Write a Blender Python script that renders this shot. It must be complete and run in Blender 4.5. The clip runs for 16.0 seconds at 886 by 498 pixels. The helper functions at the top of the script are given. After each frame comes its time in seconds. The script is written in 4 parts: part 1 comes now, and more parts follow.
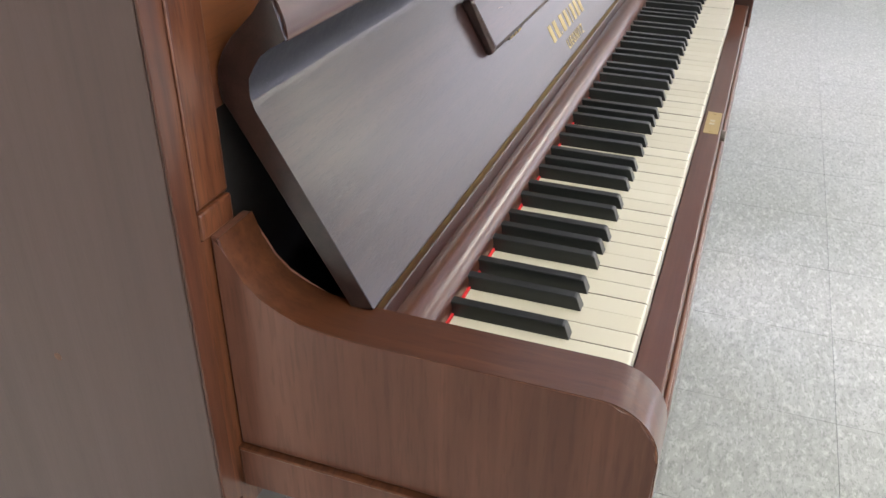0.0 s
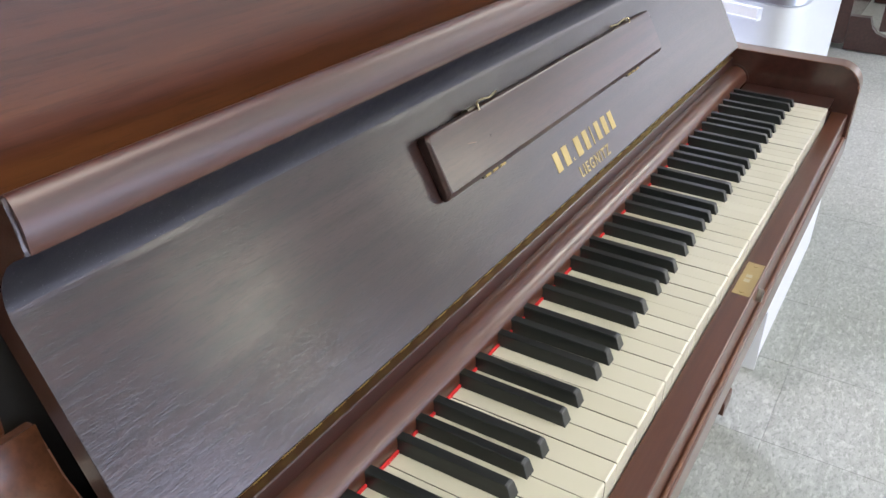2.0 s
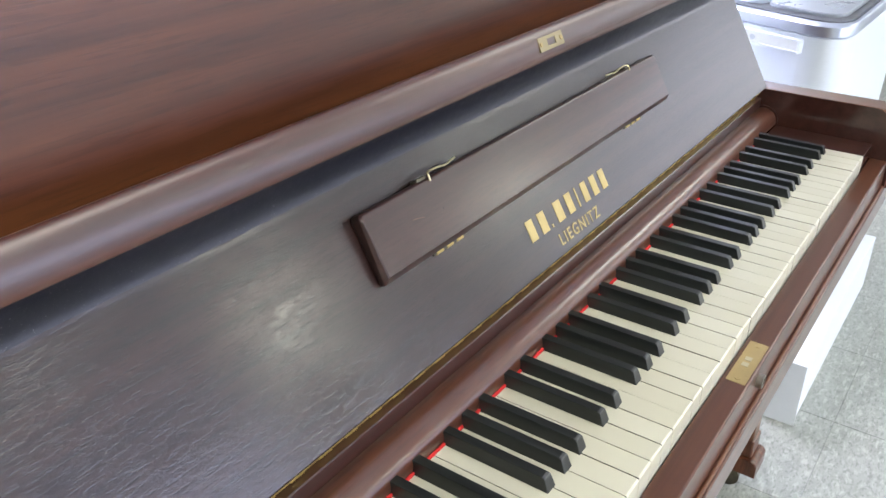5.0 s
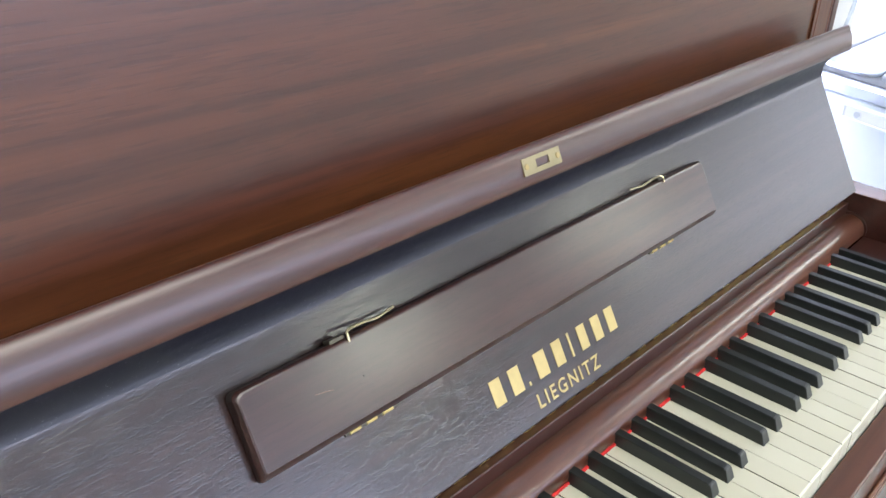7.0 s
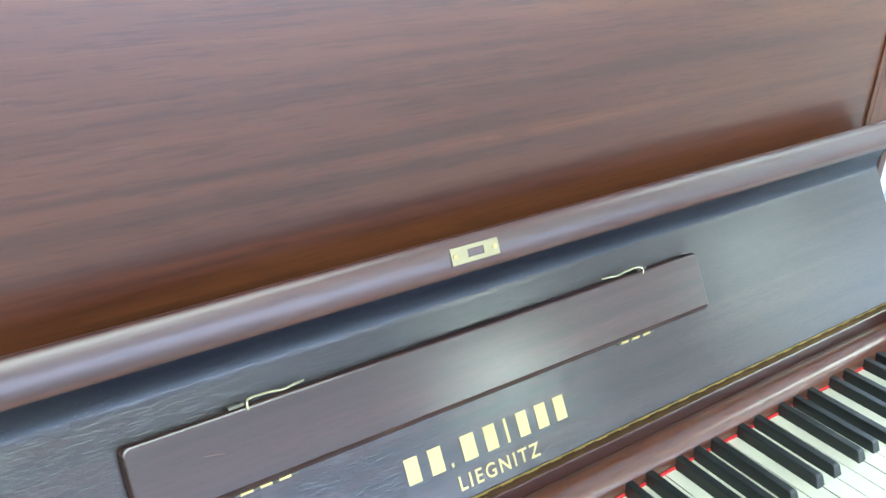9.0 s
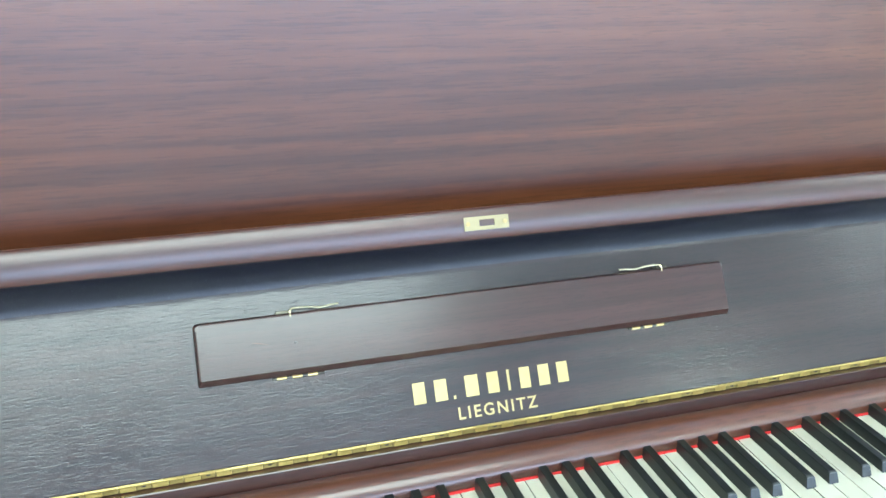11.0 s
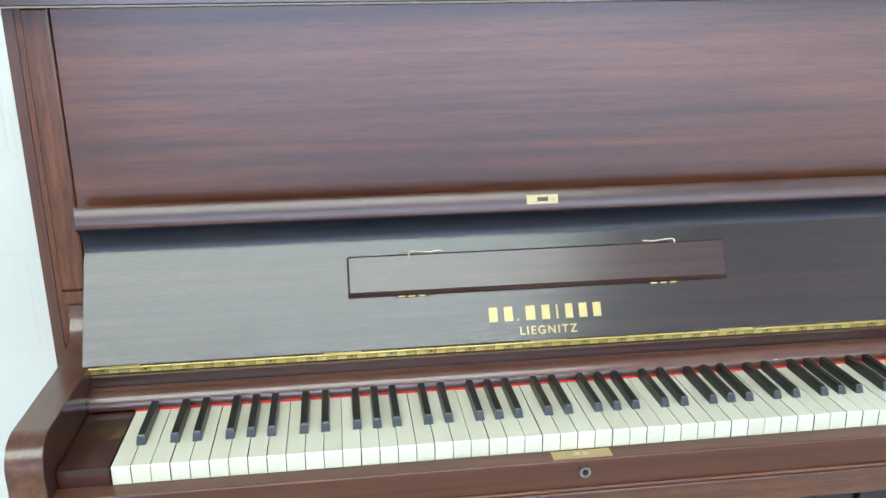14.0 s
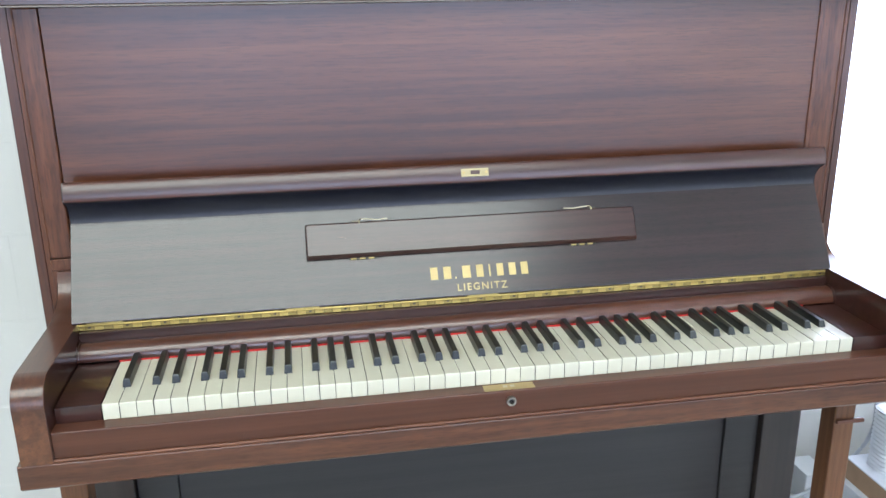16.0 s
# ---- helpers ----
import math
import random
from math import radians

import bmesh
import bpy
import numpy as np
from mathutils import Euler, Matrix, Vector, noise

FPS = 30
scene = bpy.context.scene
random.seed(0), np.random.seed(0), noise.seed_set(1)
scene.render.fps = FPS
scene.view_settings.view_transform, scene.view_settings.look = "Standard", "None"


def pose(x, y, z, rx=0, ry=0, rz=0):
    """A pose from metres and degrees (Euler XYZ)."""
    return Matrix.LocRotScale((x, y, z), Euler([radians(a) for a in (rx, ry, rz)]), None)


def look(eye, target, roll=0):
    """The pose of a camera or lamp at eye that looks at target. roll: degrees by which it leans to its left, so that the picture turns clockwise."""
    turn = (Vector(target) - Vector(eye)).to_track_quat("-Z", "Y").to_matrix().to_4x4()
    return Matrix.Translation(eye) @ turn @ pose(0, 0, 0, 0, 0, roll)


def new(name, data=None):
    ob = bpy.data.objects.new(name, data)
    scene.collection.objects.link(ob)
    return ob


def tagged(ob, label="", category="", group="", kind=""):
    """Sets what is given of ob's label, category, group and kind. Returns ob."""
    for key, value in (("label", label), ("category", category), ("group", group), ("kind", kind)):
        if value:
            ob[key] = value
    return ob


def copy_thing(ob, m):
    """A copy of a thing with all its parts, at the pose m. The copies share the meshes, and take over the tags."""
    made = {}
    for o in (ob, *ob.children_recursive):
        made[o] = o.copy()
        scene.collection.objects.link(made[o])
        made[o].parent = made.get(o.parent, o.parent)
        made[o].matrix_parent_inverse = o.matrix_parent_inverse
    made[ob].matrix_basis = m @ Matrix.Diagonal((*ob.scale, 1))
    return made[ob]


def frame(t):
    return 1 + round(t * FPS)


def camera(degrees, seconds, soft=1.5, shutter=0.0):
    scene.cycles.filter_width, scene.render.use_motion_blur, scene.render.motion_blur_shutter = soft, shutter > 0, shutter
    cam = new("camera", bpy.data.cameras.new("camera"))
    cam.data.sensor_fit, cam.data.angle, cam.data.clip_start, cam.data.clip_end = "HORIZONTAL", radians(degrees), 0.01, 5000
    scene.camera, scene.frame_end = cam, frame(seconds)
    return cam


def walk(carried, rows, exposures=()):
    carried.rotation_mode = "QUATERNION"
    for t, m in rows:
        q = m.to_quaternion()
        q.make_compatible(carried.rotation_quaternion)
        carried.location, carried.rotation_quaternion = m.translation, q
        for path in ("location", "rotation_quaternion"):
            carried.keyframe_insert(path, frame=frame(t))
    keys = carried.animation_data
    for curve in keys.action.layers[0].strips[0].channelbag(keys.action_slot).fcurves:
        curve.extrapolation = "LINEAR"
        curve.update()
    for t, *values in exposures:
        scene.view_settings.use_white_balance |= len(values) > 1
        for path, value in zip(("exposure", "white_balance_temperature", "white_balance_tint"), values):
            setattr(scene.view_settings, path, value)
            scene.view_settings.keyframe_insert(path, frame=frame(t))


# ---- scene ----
cam = camera(55.7, 16.0)
PATH = [
    (0, (-0.507, -0.04, 1.126), (1.111, 0.556, 0.113), 0.3),
    (0.5, (-0.456, -0.022, 1.146), (1.185, 0.539, 0.149), 0.8),
    (1, (-0.378, -0.037, 1.158), (1.254, 0.551, 0.162), 1.8),
    (1.5, (-0.303, -0.086, 1.175), (1.271, 0.665, 0.196), 2.2),
    (2, (-0.27, -0.122, 1.179), (1.244, 0.756, 0.212), 1.6),
    (2.5, (-0.254, -0.147, 1.183), (1.232, 0.791, 0.229), 0.9),
    (3, (-0.238, -0.161, 1.188), (1.236, 0.8, 0.238), 0.9),
    (3.5, (-0.21, -0.165, 1.19), (1.255, 0.814, 0.243), 1.0),
    (3.7, (-0.199, -0.159, 1.188), (1.265, 0.819, 0.239), 1.0),
    (5.8, (-0.039, -0.154, 1.206), (1.393, 0.888, 0.277), 0.1),
    (6, (-0.003, -0.152, 1.208), (1.403, 0.912, 0.263), 1.3),
    (6.5, (0.048, -0.165, 1.212), (1.352, 1.033, 0.282), 0.8),
    (7, (0.087, -0.14, 1.229), (1.389, 1.073, 0.317), 1.6),
    (7.5, (0.104, -0.128, 1.239), (1.441, 1.073, 0.361), 1.4),
    (8, (0.185, -0.158, 1.249), (1.485, 1.086, 0.375), 2.4),
    (8.5, (0.252, -0.213, 1.263), (1.385, 1.184, 0.387), 2.2),
    (9, (0.219, -0.255, 1.287), (1.256, 1.217, 0.416), 1.7),
    (9.2, (0.199, -0.277, 1.292), (1.204, 1.216, 0.42), 1.3),
    (11.3, (0.314, -0.545, 1.284), (0.832, 1.234, 0.53), 0.8),
    (11.5, (0.296, -0.571, 1.29), (0.798, 1.211, 0.535), 0.6),
    (12, (0.245, -0.635, 1.303), (0.751, 1.15, 0.556), 0.6),
    (12.5, (0.248, -0.699, 1.305), (0.763, 1.114, 0.635), 0.3),
    (13, (0.289, -0.778, 1.333), (0.7, 1.054, 0.646), 0.5),
    (13.5, (0.295, -0.86, 1.32), (0.63, 0.999, 0.664), 0.2),
    (14, (0.294, -0.944, 1.289), (0.532, 0.952, 0.697), -0.6),
    (14.5, (0.283, -0.966, 1.291), (0.511, 0.932, 0.703), -0.8),
    (15, (0.259, -0.995, 1.289), (0.555, 0.892, 0.695), -0.7),
    (15.5, (0.251, -1.051, 1.299), (0.581, 0.829, 0.699), -0.5),
    (16, (0.295, -1.134, 1.292), (0.623, 0.747, 0.696), -0.7),
]
EXPOSURES = [(0.0, 0.22, 6500, 32), (1.0, 0.10, 6450, 31), (3.5, 0.15, 6250, 27), (7.0, 0.31, 6100, 25), (8.0, 0.46, 5700, 18), (9.0, 0.86, 5350, 10), (11.5, 0.80, 5400, 11), (13.0, 0.74, 5450, 15), (14.5, 0.23, 5750, 17), (16.0, 0.16, 5800, 21)]
walk(cam, [(t, look(eye, target, roll)) for t, eye, target, roll in PATH], EXPOSURES)

# ---- world, sun and large lights ----
world = bpy.data.worlds.new("daylight")
scene.world = world
world.use_nodes = True
wn = world.node_tree
sky = wn.nodes.new("ShaderNodeTexSky")
sky.sky_type, sky.sun_disc = "NISHITA", False
sky.sun_elevation, sky.sun_rotation = radians(48), radians(25)
wn.links.new(sky.outputs[0], wn.nodes["Background"].inputs[0])
wn.nodes["Background"].inputs[1].default_value = 0.12

sun_data = bpy.data.lights.new("sun", "SUN")
sun_data.energy, sun_data.angle, sun_data.color = 0.8, radians(12), (1.0, 0.96, 0.9)
sun = new("sun", sun_data)
sun.matrix_world = look((3.5, 5.0, 6.0), (1.9, 0.0, 0.0))


def window_light(name, x, y, z, wide, high, turn, radiance, colour):
    """An area lamp in a window's opening, in place of the sky outside it."""
    data = bpy.data.lights.new(name, "AREA")
    data.shape, data.size, data.size_y = "RECTANGLE", wide, high
    data.energy, data.color = radiance * wide * high * math.pi, colour
    ob = new(name, data)
    ob.matrix_world = pose(x, y, z, 90, 0, turn)
    return ob


ROOM = dict(x0=-3.4, x1=9.0, y0=-8.0, y1=0.72, z1=2.9)
DAY = (0.72, 0.84, 1.0)
# openings in the back wall: x0, x1, z0, z1
BACK_WINDOWS = [(1.52, 2.32, 0.48, 2.3), (2.78, 4.3, 0.62, 2.3)]
# openings in the front wall
FRONT_WINDOWS = [(-2.6, 1.15, 0.06, 2.3), (1.25, 5.0, 0.06, 2.3), (5.1, 8.85, 0.06, 1.3)]
for (a, b, c, d), shine in zip(BACK_WINDOWS, (7.0, 4.0)):
    window_light("window_daylight", (a + b) / 2, ROOM["y1"] + 0.10, (c + d) / 2, b - a - 0.08, d - c - 0.08, 180, shine, DAY)
for a, b, c, d in FRONT_WINDOWS:
    window_light("shopfront_daylight", (a + b) / 2, ROOM["y0"] - 0.02, (c + d) / 2, b - a - 0.09, d - c - 0.09, 0, 5.6, DAY)
# unseen opening added in the east wall to brighten the polish: y0, y1, z0, z1
ADDED_EAST_WINDOW = (-6.9, -1.9, 0.9, 2.35)
a, b, c, d = ADDED_EAST_WINDOW
window_light("added_side_light", ROOM["x1"] + 0.02, (a + b) / 2, (c + d) / 2, b - a - 0.09, d - c - 0.09, 90, 1.2, (0.86, 0.95, 0.95))


# ---- materials ----
class Mat:
    """A node material with short calls for the nodes that the surfaces share."""

    def __init__(self, name):
        self.mat = bpy.data.materials.new(name)
        self.mat.use_nodes = True
        self.t = self.mat.node_tree
        self.b = self.t.nodes["Principled BSDF"]

    def node(self, kind, **values):
        n = self.t.nodes.new(kind)
        for k, v in values.items():
            n.inputs[k].default_value = v
        return n

    def link(self, a, b):
        self.t.links.new(a, b)

    def coords(self, scale=(1, 1, 1)):
        tc = self.t.nodes.new("ShaderNodeTexCoord")
        mp = self.node("ShaderNodeMapping")
        mp.inputs["Scale"].default_value = scale
        self.link(tc.outputs["Object"], mp.inputs["Vector"])
        return mp.outputs[0]

    def place(self, scale=(1, 1, 1)):
        geo, mp = self.t.nodes.new("ShaderNodeNewGeometry"), self.node("ShaderNodeMapping")
        mp.inputs["Scale"].default_value = scale
        self.link(geo.outputs["Position"], mp.inputs["Vector"])
        return mp.outputs[0]

    def noise(self, vec, scale, detail=4.0, rough=0.55, distortion=0.0):
        n = self.node("ShaderNodeTexNoise", Scale=scale, Detail=detail, Roughness=rough, Distortion=distortion)
        self.link(vec, n.inputs["Vector"])
        return n.outputs["Fac"]

    def ramp(self, fac, stops):
        r = self.t.nodes.new("ShaderNodeValToRGB")
        els = r.color_ramp.elements
        while len(els) < len(stops):
            els.new(0.5)
        for e, (p, c) in zip(els, stops):
            e.position = p
            e.color = (*c, 1) if len(c) == 3 else c
        self.link(fac, r.inputs[0])
        return r.outputs[0]

    def span(self, fac, lo, hi, a=0.0, b=1.0):
        m = self.node("ShaderNodeMapRange")
        m.inputs["From Min"].default_value, m.inputs["From Max"].default_value = lo, hi
        m.inputs["To Min"].default_value, m.inputs["To Max"].default_value = a, b
        self.link(fac, m.inputs["Value"])
        return m.outputs[0]

    def mix(self, fac, a, b, how="MIX"):
        m = self.t.nodes.new("ShaderNodeMix")
        m.data_type, m.blend_type = "RGBA", how
        for sock, v in ((m.inputs[0], fac), (m.inputs[6], a), (m.inputs[7], b)):
            if isinstance(v, (int, float)):
                sock.default_value = v
            elif isinstance(v, tuple):
                sock.default_value = (*v, 1)
            else:
                self.link(v, sock)
        return m.outputs[2]

    def add(self, a, b, how="ADD"):
        m = self.t.nodes.new("ShaderNodeMath")
        m.operation = how
        for sock, v in ((m.inputs[0], a), (m.inputs[1], b)):
            if isinstance(v, (int, float)):
                sock.default_value = v
            else:
                self.link(v, sock)
        return m.outputs[0]

    def bump(self, height, strength, distance):
        b = self.node("ShaderNodeBump", Strength=strength, Distance=distance)
        self.link(height, b.inputs["Height"])
        self.link(b.outputs[0], self.b.inputs["Normal"])
        return b.outputs[0]

    def set(self, **values):
        for k, v in values.items():
            k = k.replace("_", " ")
            if isinstance(v, (int, float)):
                self.b.inputs[k].default_value = v
            elif isinstance(v, tuple):
                self.b.inputs[k].default_value = (*v, 1)
            else:
                self.link(v, self.b.inputs[k])
        return self


def wood(name, dark, mid, light, grain="x", rough=0.32, ribbon=1.0, coat=0.4, pores=0.25, bump=0.12, gloss=0.18, pore_size=(40, 330), sheen=0.25, fleck=0.0, bands=0.0, relief=0.0):
    """Polished, stained mahogany: slow ribbons, fine streaks and short dark pores along the grain."""
    m = Mat(name)
    k = {"x": 0, "y": 1, "z": 2}[grain]

    def stretch(length, across):
        return m.coords(tuple(length if i == k else across for i in range(3)))

    slow = m.noise(stretch(0.9, 11), 1.0, 3, 0.55, 0.5)
    wide = m.noise(stretch(0.5, 3.2), 1.0, 2, 0.5)
    streak = m.noise(stretch(1.5, 70), 1.0, 3, 0.6, 0.2)
    fine = m.noise(stretch(*pore_size), 1.0, 2, 0.5)
    v = m.add(m.add(m.add(slow, 0.36 * ribbon, "MULTIPLY"), m.add(wide, 0.24, "MULTIPLY")), m.add(streak, 0.76 - 0.36 * ribbon, "MULTIPLY"))
    if fleck:
        dashes = m.add(m.noise(stretch(20, 150), 1.0, 2, 0.55, 0.3), -0.5)
        v = m.add(v, m.add(dashes, fleck, "MULTIPLY"))
    col = m.ramp(v, [(0.40, dark), (0.50, mid), (0.61, light)])
    if bands:
        line = m.span(m.noise(stretch(0.6, 34), 1.0, 3, 0.55, 0.7), 0.52, 0.62)
        patch = m.span(m.noise(stretch(1.1, 5), 1.0, 2, 0.5), 0.38, 0.60)
        col = m.mix(m.add(m.add(line, patch, "MULTIPLY"), bands, "MULTIPLY"), col, tuple(0.55 * c for c in dark))
    pore = m.span(fine, 0.53, 0.64)
    col = m.mix(m.add(pore, pores, "MULTIPLY"), col, tuple(0.35 * c for c in dark))
    m.set(Base_Color=col, Roughness=rough, IOR=1.5, Specular_IOR_Level=sheen, Coat_Weight=coat, Coat_Roughness=gloss)
    height = m.add(m.add(pore, -0.7, "MULTIPLY"), m.add(streak, 0.3, "MULTIPLY"))
    if relief:
        open_grain = m.add(m.add(m.noise(stretch(48, 520), 1.0, 2, 0.5), 1.4, "MULTIPLY"), m.noise(stretch(160, 1500), 1.0, 2, 0.5))
        tooth = m.span(m.noise(stretch(5, 16), 1.0, 3, 0.6), 0.40, 0.62, 0.35, 1.0)
        height = m.add(height, m.add(m.add(open_grain, tooth, "MULTIPLY"), relief, "MULTIPLY"))
    grain_normal = m.bump(height, bump, 0.0008)
    m.link(grain_normal, m.b.inputs["Coat Normal"])
    return m.mat


PANEL = wood("mahogany_panel", (0.052, 0.0152, 0.0070), (0.084, 0.0252, 0.0098), (0.124, 0.0415, 0.0138), "x", 0.34, 1.1, 0.90, 0.28, 0.055, 0.285, (30, 420), 0.2, 0.08, 0.58, 0.6)
FALL = wood("dark_mahogany", (0.0140, 0.0064, 0.0056), (0.0215, 0.0097, 0.0080), (0.031, 0.0142, 0.0114), "x", 0.34, 0.5, 1.0, 0.40, 0.105, 0.155, (70, 700), 0.25, 0.15, 0.25, 1.05)
DESK = wood("red_brown_mahogany", (0.028, 0.0098, 0.0070), (0.040, 0.0142, 0.0104), (0.054, 0.0200, 0.0148), "x", 0.32, 0.5, 1.0, 0.25, 0.04, 0.195, (60, 450), 0.25, 0.1, 0.25, 0.5)
RAIL = wood("rail_mahogany", (0.060, 0.0205, 0.0100), (0.088, 0.0312, 0.0150), (0.122, 0.046, 0.0222), "x", 0.31, 0.8, 0.7, 0.3, 0.06, 0.16, (40, 330), 0.25, 0.3, 0.6)
ROLL = wood("roll_mahogany", (0.052, 0.0165, 0.0090), (0.074, 0.0245, 0.0130), (0.100, 0.0345, 0.0185), "x", 0.30, 0.6, 1.0, 0.25, 0.06, 0.215, (40, 330), 0.25, 0.1, 0.2, 0.9)
NOSE_WOOD = wood("nose_mahogany", (0.040, 0.0128, 0.0085), (0.059, 0.0182, 0.0116), (0.092, 0.0275, 0.0160), "x", 0.34, 0.8, 1.0, 0.15, 0.04, 0.31, (40, 330), 0.25, 0.05, 0.2, 0.5)
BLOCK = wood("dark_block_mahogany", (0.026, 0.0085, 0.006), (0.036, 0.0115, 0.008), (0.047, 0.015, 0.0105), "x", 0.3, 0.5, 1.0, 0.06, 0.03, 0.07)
SLIP = wood("slip_mahogany", (0.056, 0.0195, 0.0104), (0.074, 0.0262, 0.0138), (0.092, 0.0335, 0.0180), "x", 0.3, 0.5, 0.5, 0.06, 0.03, 0.08, (40, 330), 0.18)
SIDE = wood("side_mahogany", (0.090, 0.054, 0.046), (0.099, 0.059, 0.050), (0.108, 0.064, 0.055), "z", 0.36, 0.6, 0.5, 0.05, 0.05, 0.2, (40, 330), 0.25, 0.0, 0.05, 0.4)
ARM_FACE = wood("arm_side_mahogany", (0.096, 0.0390, 0.0260), (0.132, 0.0550, 0.0360), (0.172, 0.0740, 0.0480), "z", 0.36, 1.2, 0.45, 0.18, 0.05, 0.24, (30, 330), 0.25, 0.10, 0.50, 0.3)
POST = wood("post_mahogany", (0.062, 0.0195, 0.0092), (0.108, 0.036, 0.015), (0.16, 0.057, 0.024), "z", 0.34, 1.0, 0.4, 0.35, 0.1, 0.18, (40, 330), 0.25, 0.25, 0.5)
ARM = wood("arm_mahogany", (0.064, 0.0215, 0.0095), (0.100, 0.0355, 0.0150), (0.146, 0.0540, 0.0230), "y", 0.31, 1.2, 0.9, 0.2, 0.04, 0.2, (40, 330), 0.25, 0.12, 0.6)
SIDE_EDGE = wood("side_edge_mahogany", (0.050, 0.0170, 0.0090), (0.078, 0.0270, 0.0140), (0.112, 0.0405, 0.0210), "z", 0.34, 1.0, 0.6, 0.2, 0.06, 0.2, (40, 330), 0.25, 0.1, 0.5)
LEG = wood("leg_mahogany", (0.110, 0.0460, 0.0210), (0.165, 0.0730, 0.0335), (0.215, 0.0980, 0.0460), "z", 0.36, 1.0, 0.4, 0.15, 0.06, 0.22, (40, 330), 0.25, 0.1, 0.3)
# dark wood that paints the shade on the desk's edges; also colours the nick
EDGE = wood("shaded_edge_wood", (0.012, 0.005, 0.004), (0.018, 0.0075, 0.006), (0.026, 0.011, 0.009), "x", 0.5, 0.5, 0.0, 0.1)
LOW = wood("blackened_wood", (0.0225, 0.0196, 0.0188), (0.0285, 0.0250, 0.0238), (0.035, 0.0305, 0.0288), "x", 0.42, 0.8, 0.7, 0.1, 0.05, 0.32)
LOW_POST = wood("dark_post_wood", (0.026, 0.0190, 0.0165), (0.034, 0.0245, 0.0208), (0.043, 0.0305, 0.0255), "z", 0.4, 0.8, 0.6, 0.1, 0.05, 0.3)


def plain(name, a, b, scale=30, rough=(0.4, 0.55), metal=0.0, bump=0.1, coat=0.0, speck=None):
    """A nearly even surface with mottling at two scales."""
    m = Mat(name)
    c = m.coords()
    big, small = m.noise(c, scale * 0.12, 3), m.noise(c, scale, 5, 0.6)
    col = m.mix(m.span(m.add(m.add(big, 0.6, "MULTIPLY"), m.add(small, 0.4, "MULTIPLY")), 0.35, 0.65), a, b)
    if speck:
        col = m.mix(m.span(m.noise(c, scale * 6, 2), 0.68, 0.74), col, speck)
    m.set(Base_Color=col, Metallic=metal, Roughness=m.span(small, 0.3, 0.7, *rough), Coat_Weight=coat, Coat_Roughness=0.1)
    m.bump(small, bump, 0.0008)
    return m.mat


def key_white():
    m = Mat("white_key_plastic")
    info = m.t.nodes.new("ShaderNodeObjectInfo")
    c = m.place()
    tone = m.mix(info.outputs["Random"], (0.555, 0.526, 0.405), (0.600, 0.573, 0.452))
    worn = m.span(m.noise(c, 9, 2), 0.45, 0.8)
    col = m.mix(m.add(worn, 0.18, "MULTIPLY"), tone, (0.52, 0.49, 0.40))
    m.set(Base_Color=col, Roughness=0.3, Coat_Weight=0.35, Coat_Roughness=0.12)
    return m.mat


def key_black():
    m = Mat("black_key_ebony")
    streak = m.noise(m.place((90, 6, 90)), 1.0, 4, 0.6)
    col = m.mix(m.span(streak, 0.4, 0.7), (0.0085, 0.0105, 0.0105), (0.017, 0.020, 0.0195))
    m.set(Base_Color=col, Roughness=0.30, Specular_IOR_Level=0.5)
    m.bump(streak, 0.05, 0.0003)
    return m.mat


def vinyl():
    """Speckled grey-green vinyl tile."""
    m = Mat("speckled_vinyl_tile")
    tc = m.t.nodes.new("ShaderNodeNewGeometry")
    mp = m.node("ShaderNodeMapping")
    m.link(tc.outputs["Position"], mp.inputs["Vector"])
    c = mp.outputs[0]
    st = m.node("ShaderNodeMapping")
    st.inputs["Scale"].default_value = (0.8, 1.7, 1.0)
    m.link(tc.outputs["Position"], st.inputs["Vector"])
    info = m.t.nodes.new("ShaderNodeObjectInfo")
    big, mid, small = m.noise(c, 1.3, 3), m.noise(st.outputs[0], 16, 5, 0.65, 0.4), m.noise(st.outputs[0], 75, 6, 0.8, 0.3)
    col = m.mix(m.span(big, 0.3, 0.7), (0.300, 0.312, 0.288), (0.350, 0.362, 0.338))
    col = m.mix(m.add(m.span(mid, 0.42, 0.62), 0.55, "MULTIPLY"), col, (0.235, 0.252, 0.222))
    col = m.mix(m.add(m.span(small, 0.505, 0.60), 0.70, "MULTIPLY"), col, (0.150, 0.168, 0.148))
    col = m.mix(m.add(m.span(m.noise(st.outputs[0], 48, 5, 0.75, 0.3), 0.52, 0.63), 0.65, "MULTIPLY"), col, (0.50, 0.51, 0.48))
    col = m.mix(m.add(info.outputs["Random"], 0.14, "MULTIPLY"), col, (0.30, 0.32, 0.28))
    m.set(Base_Color=col, Roughness=0.43)
    m.bump(small, 0.06, 0.0006)
    return m.mat


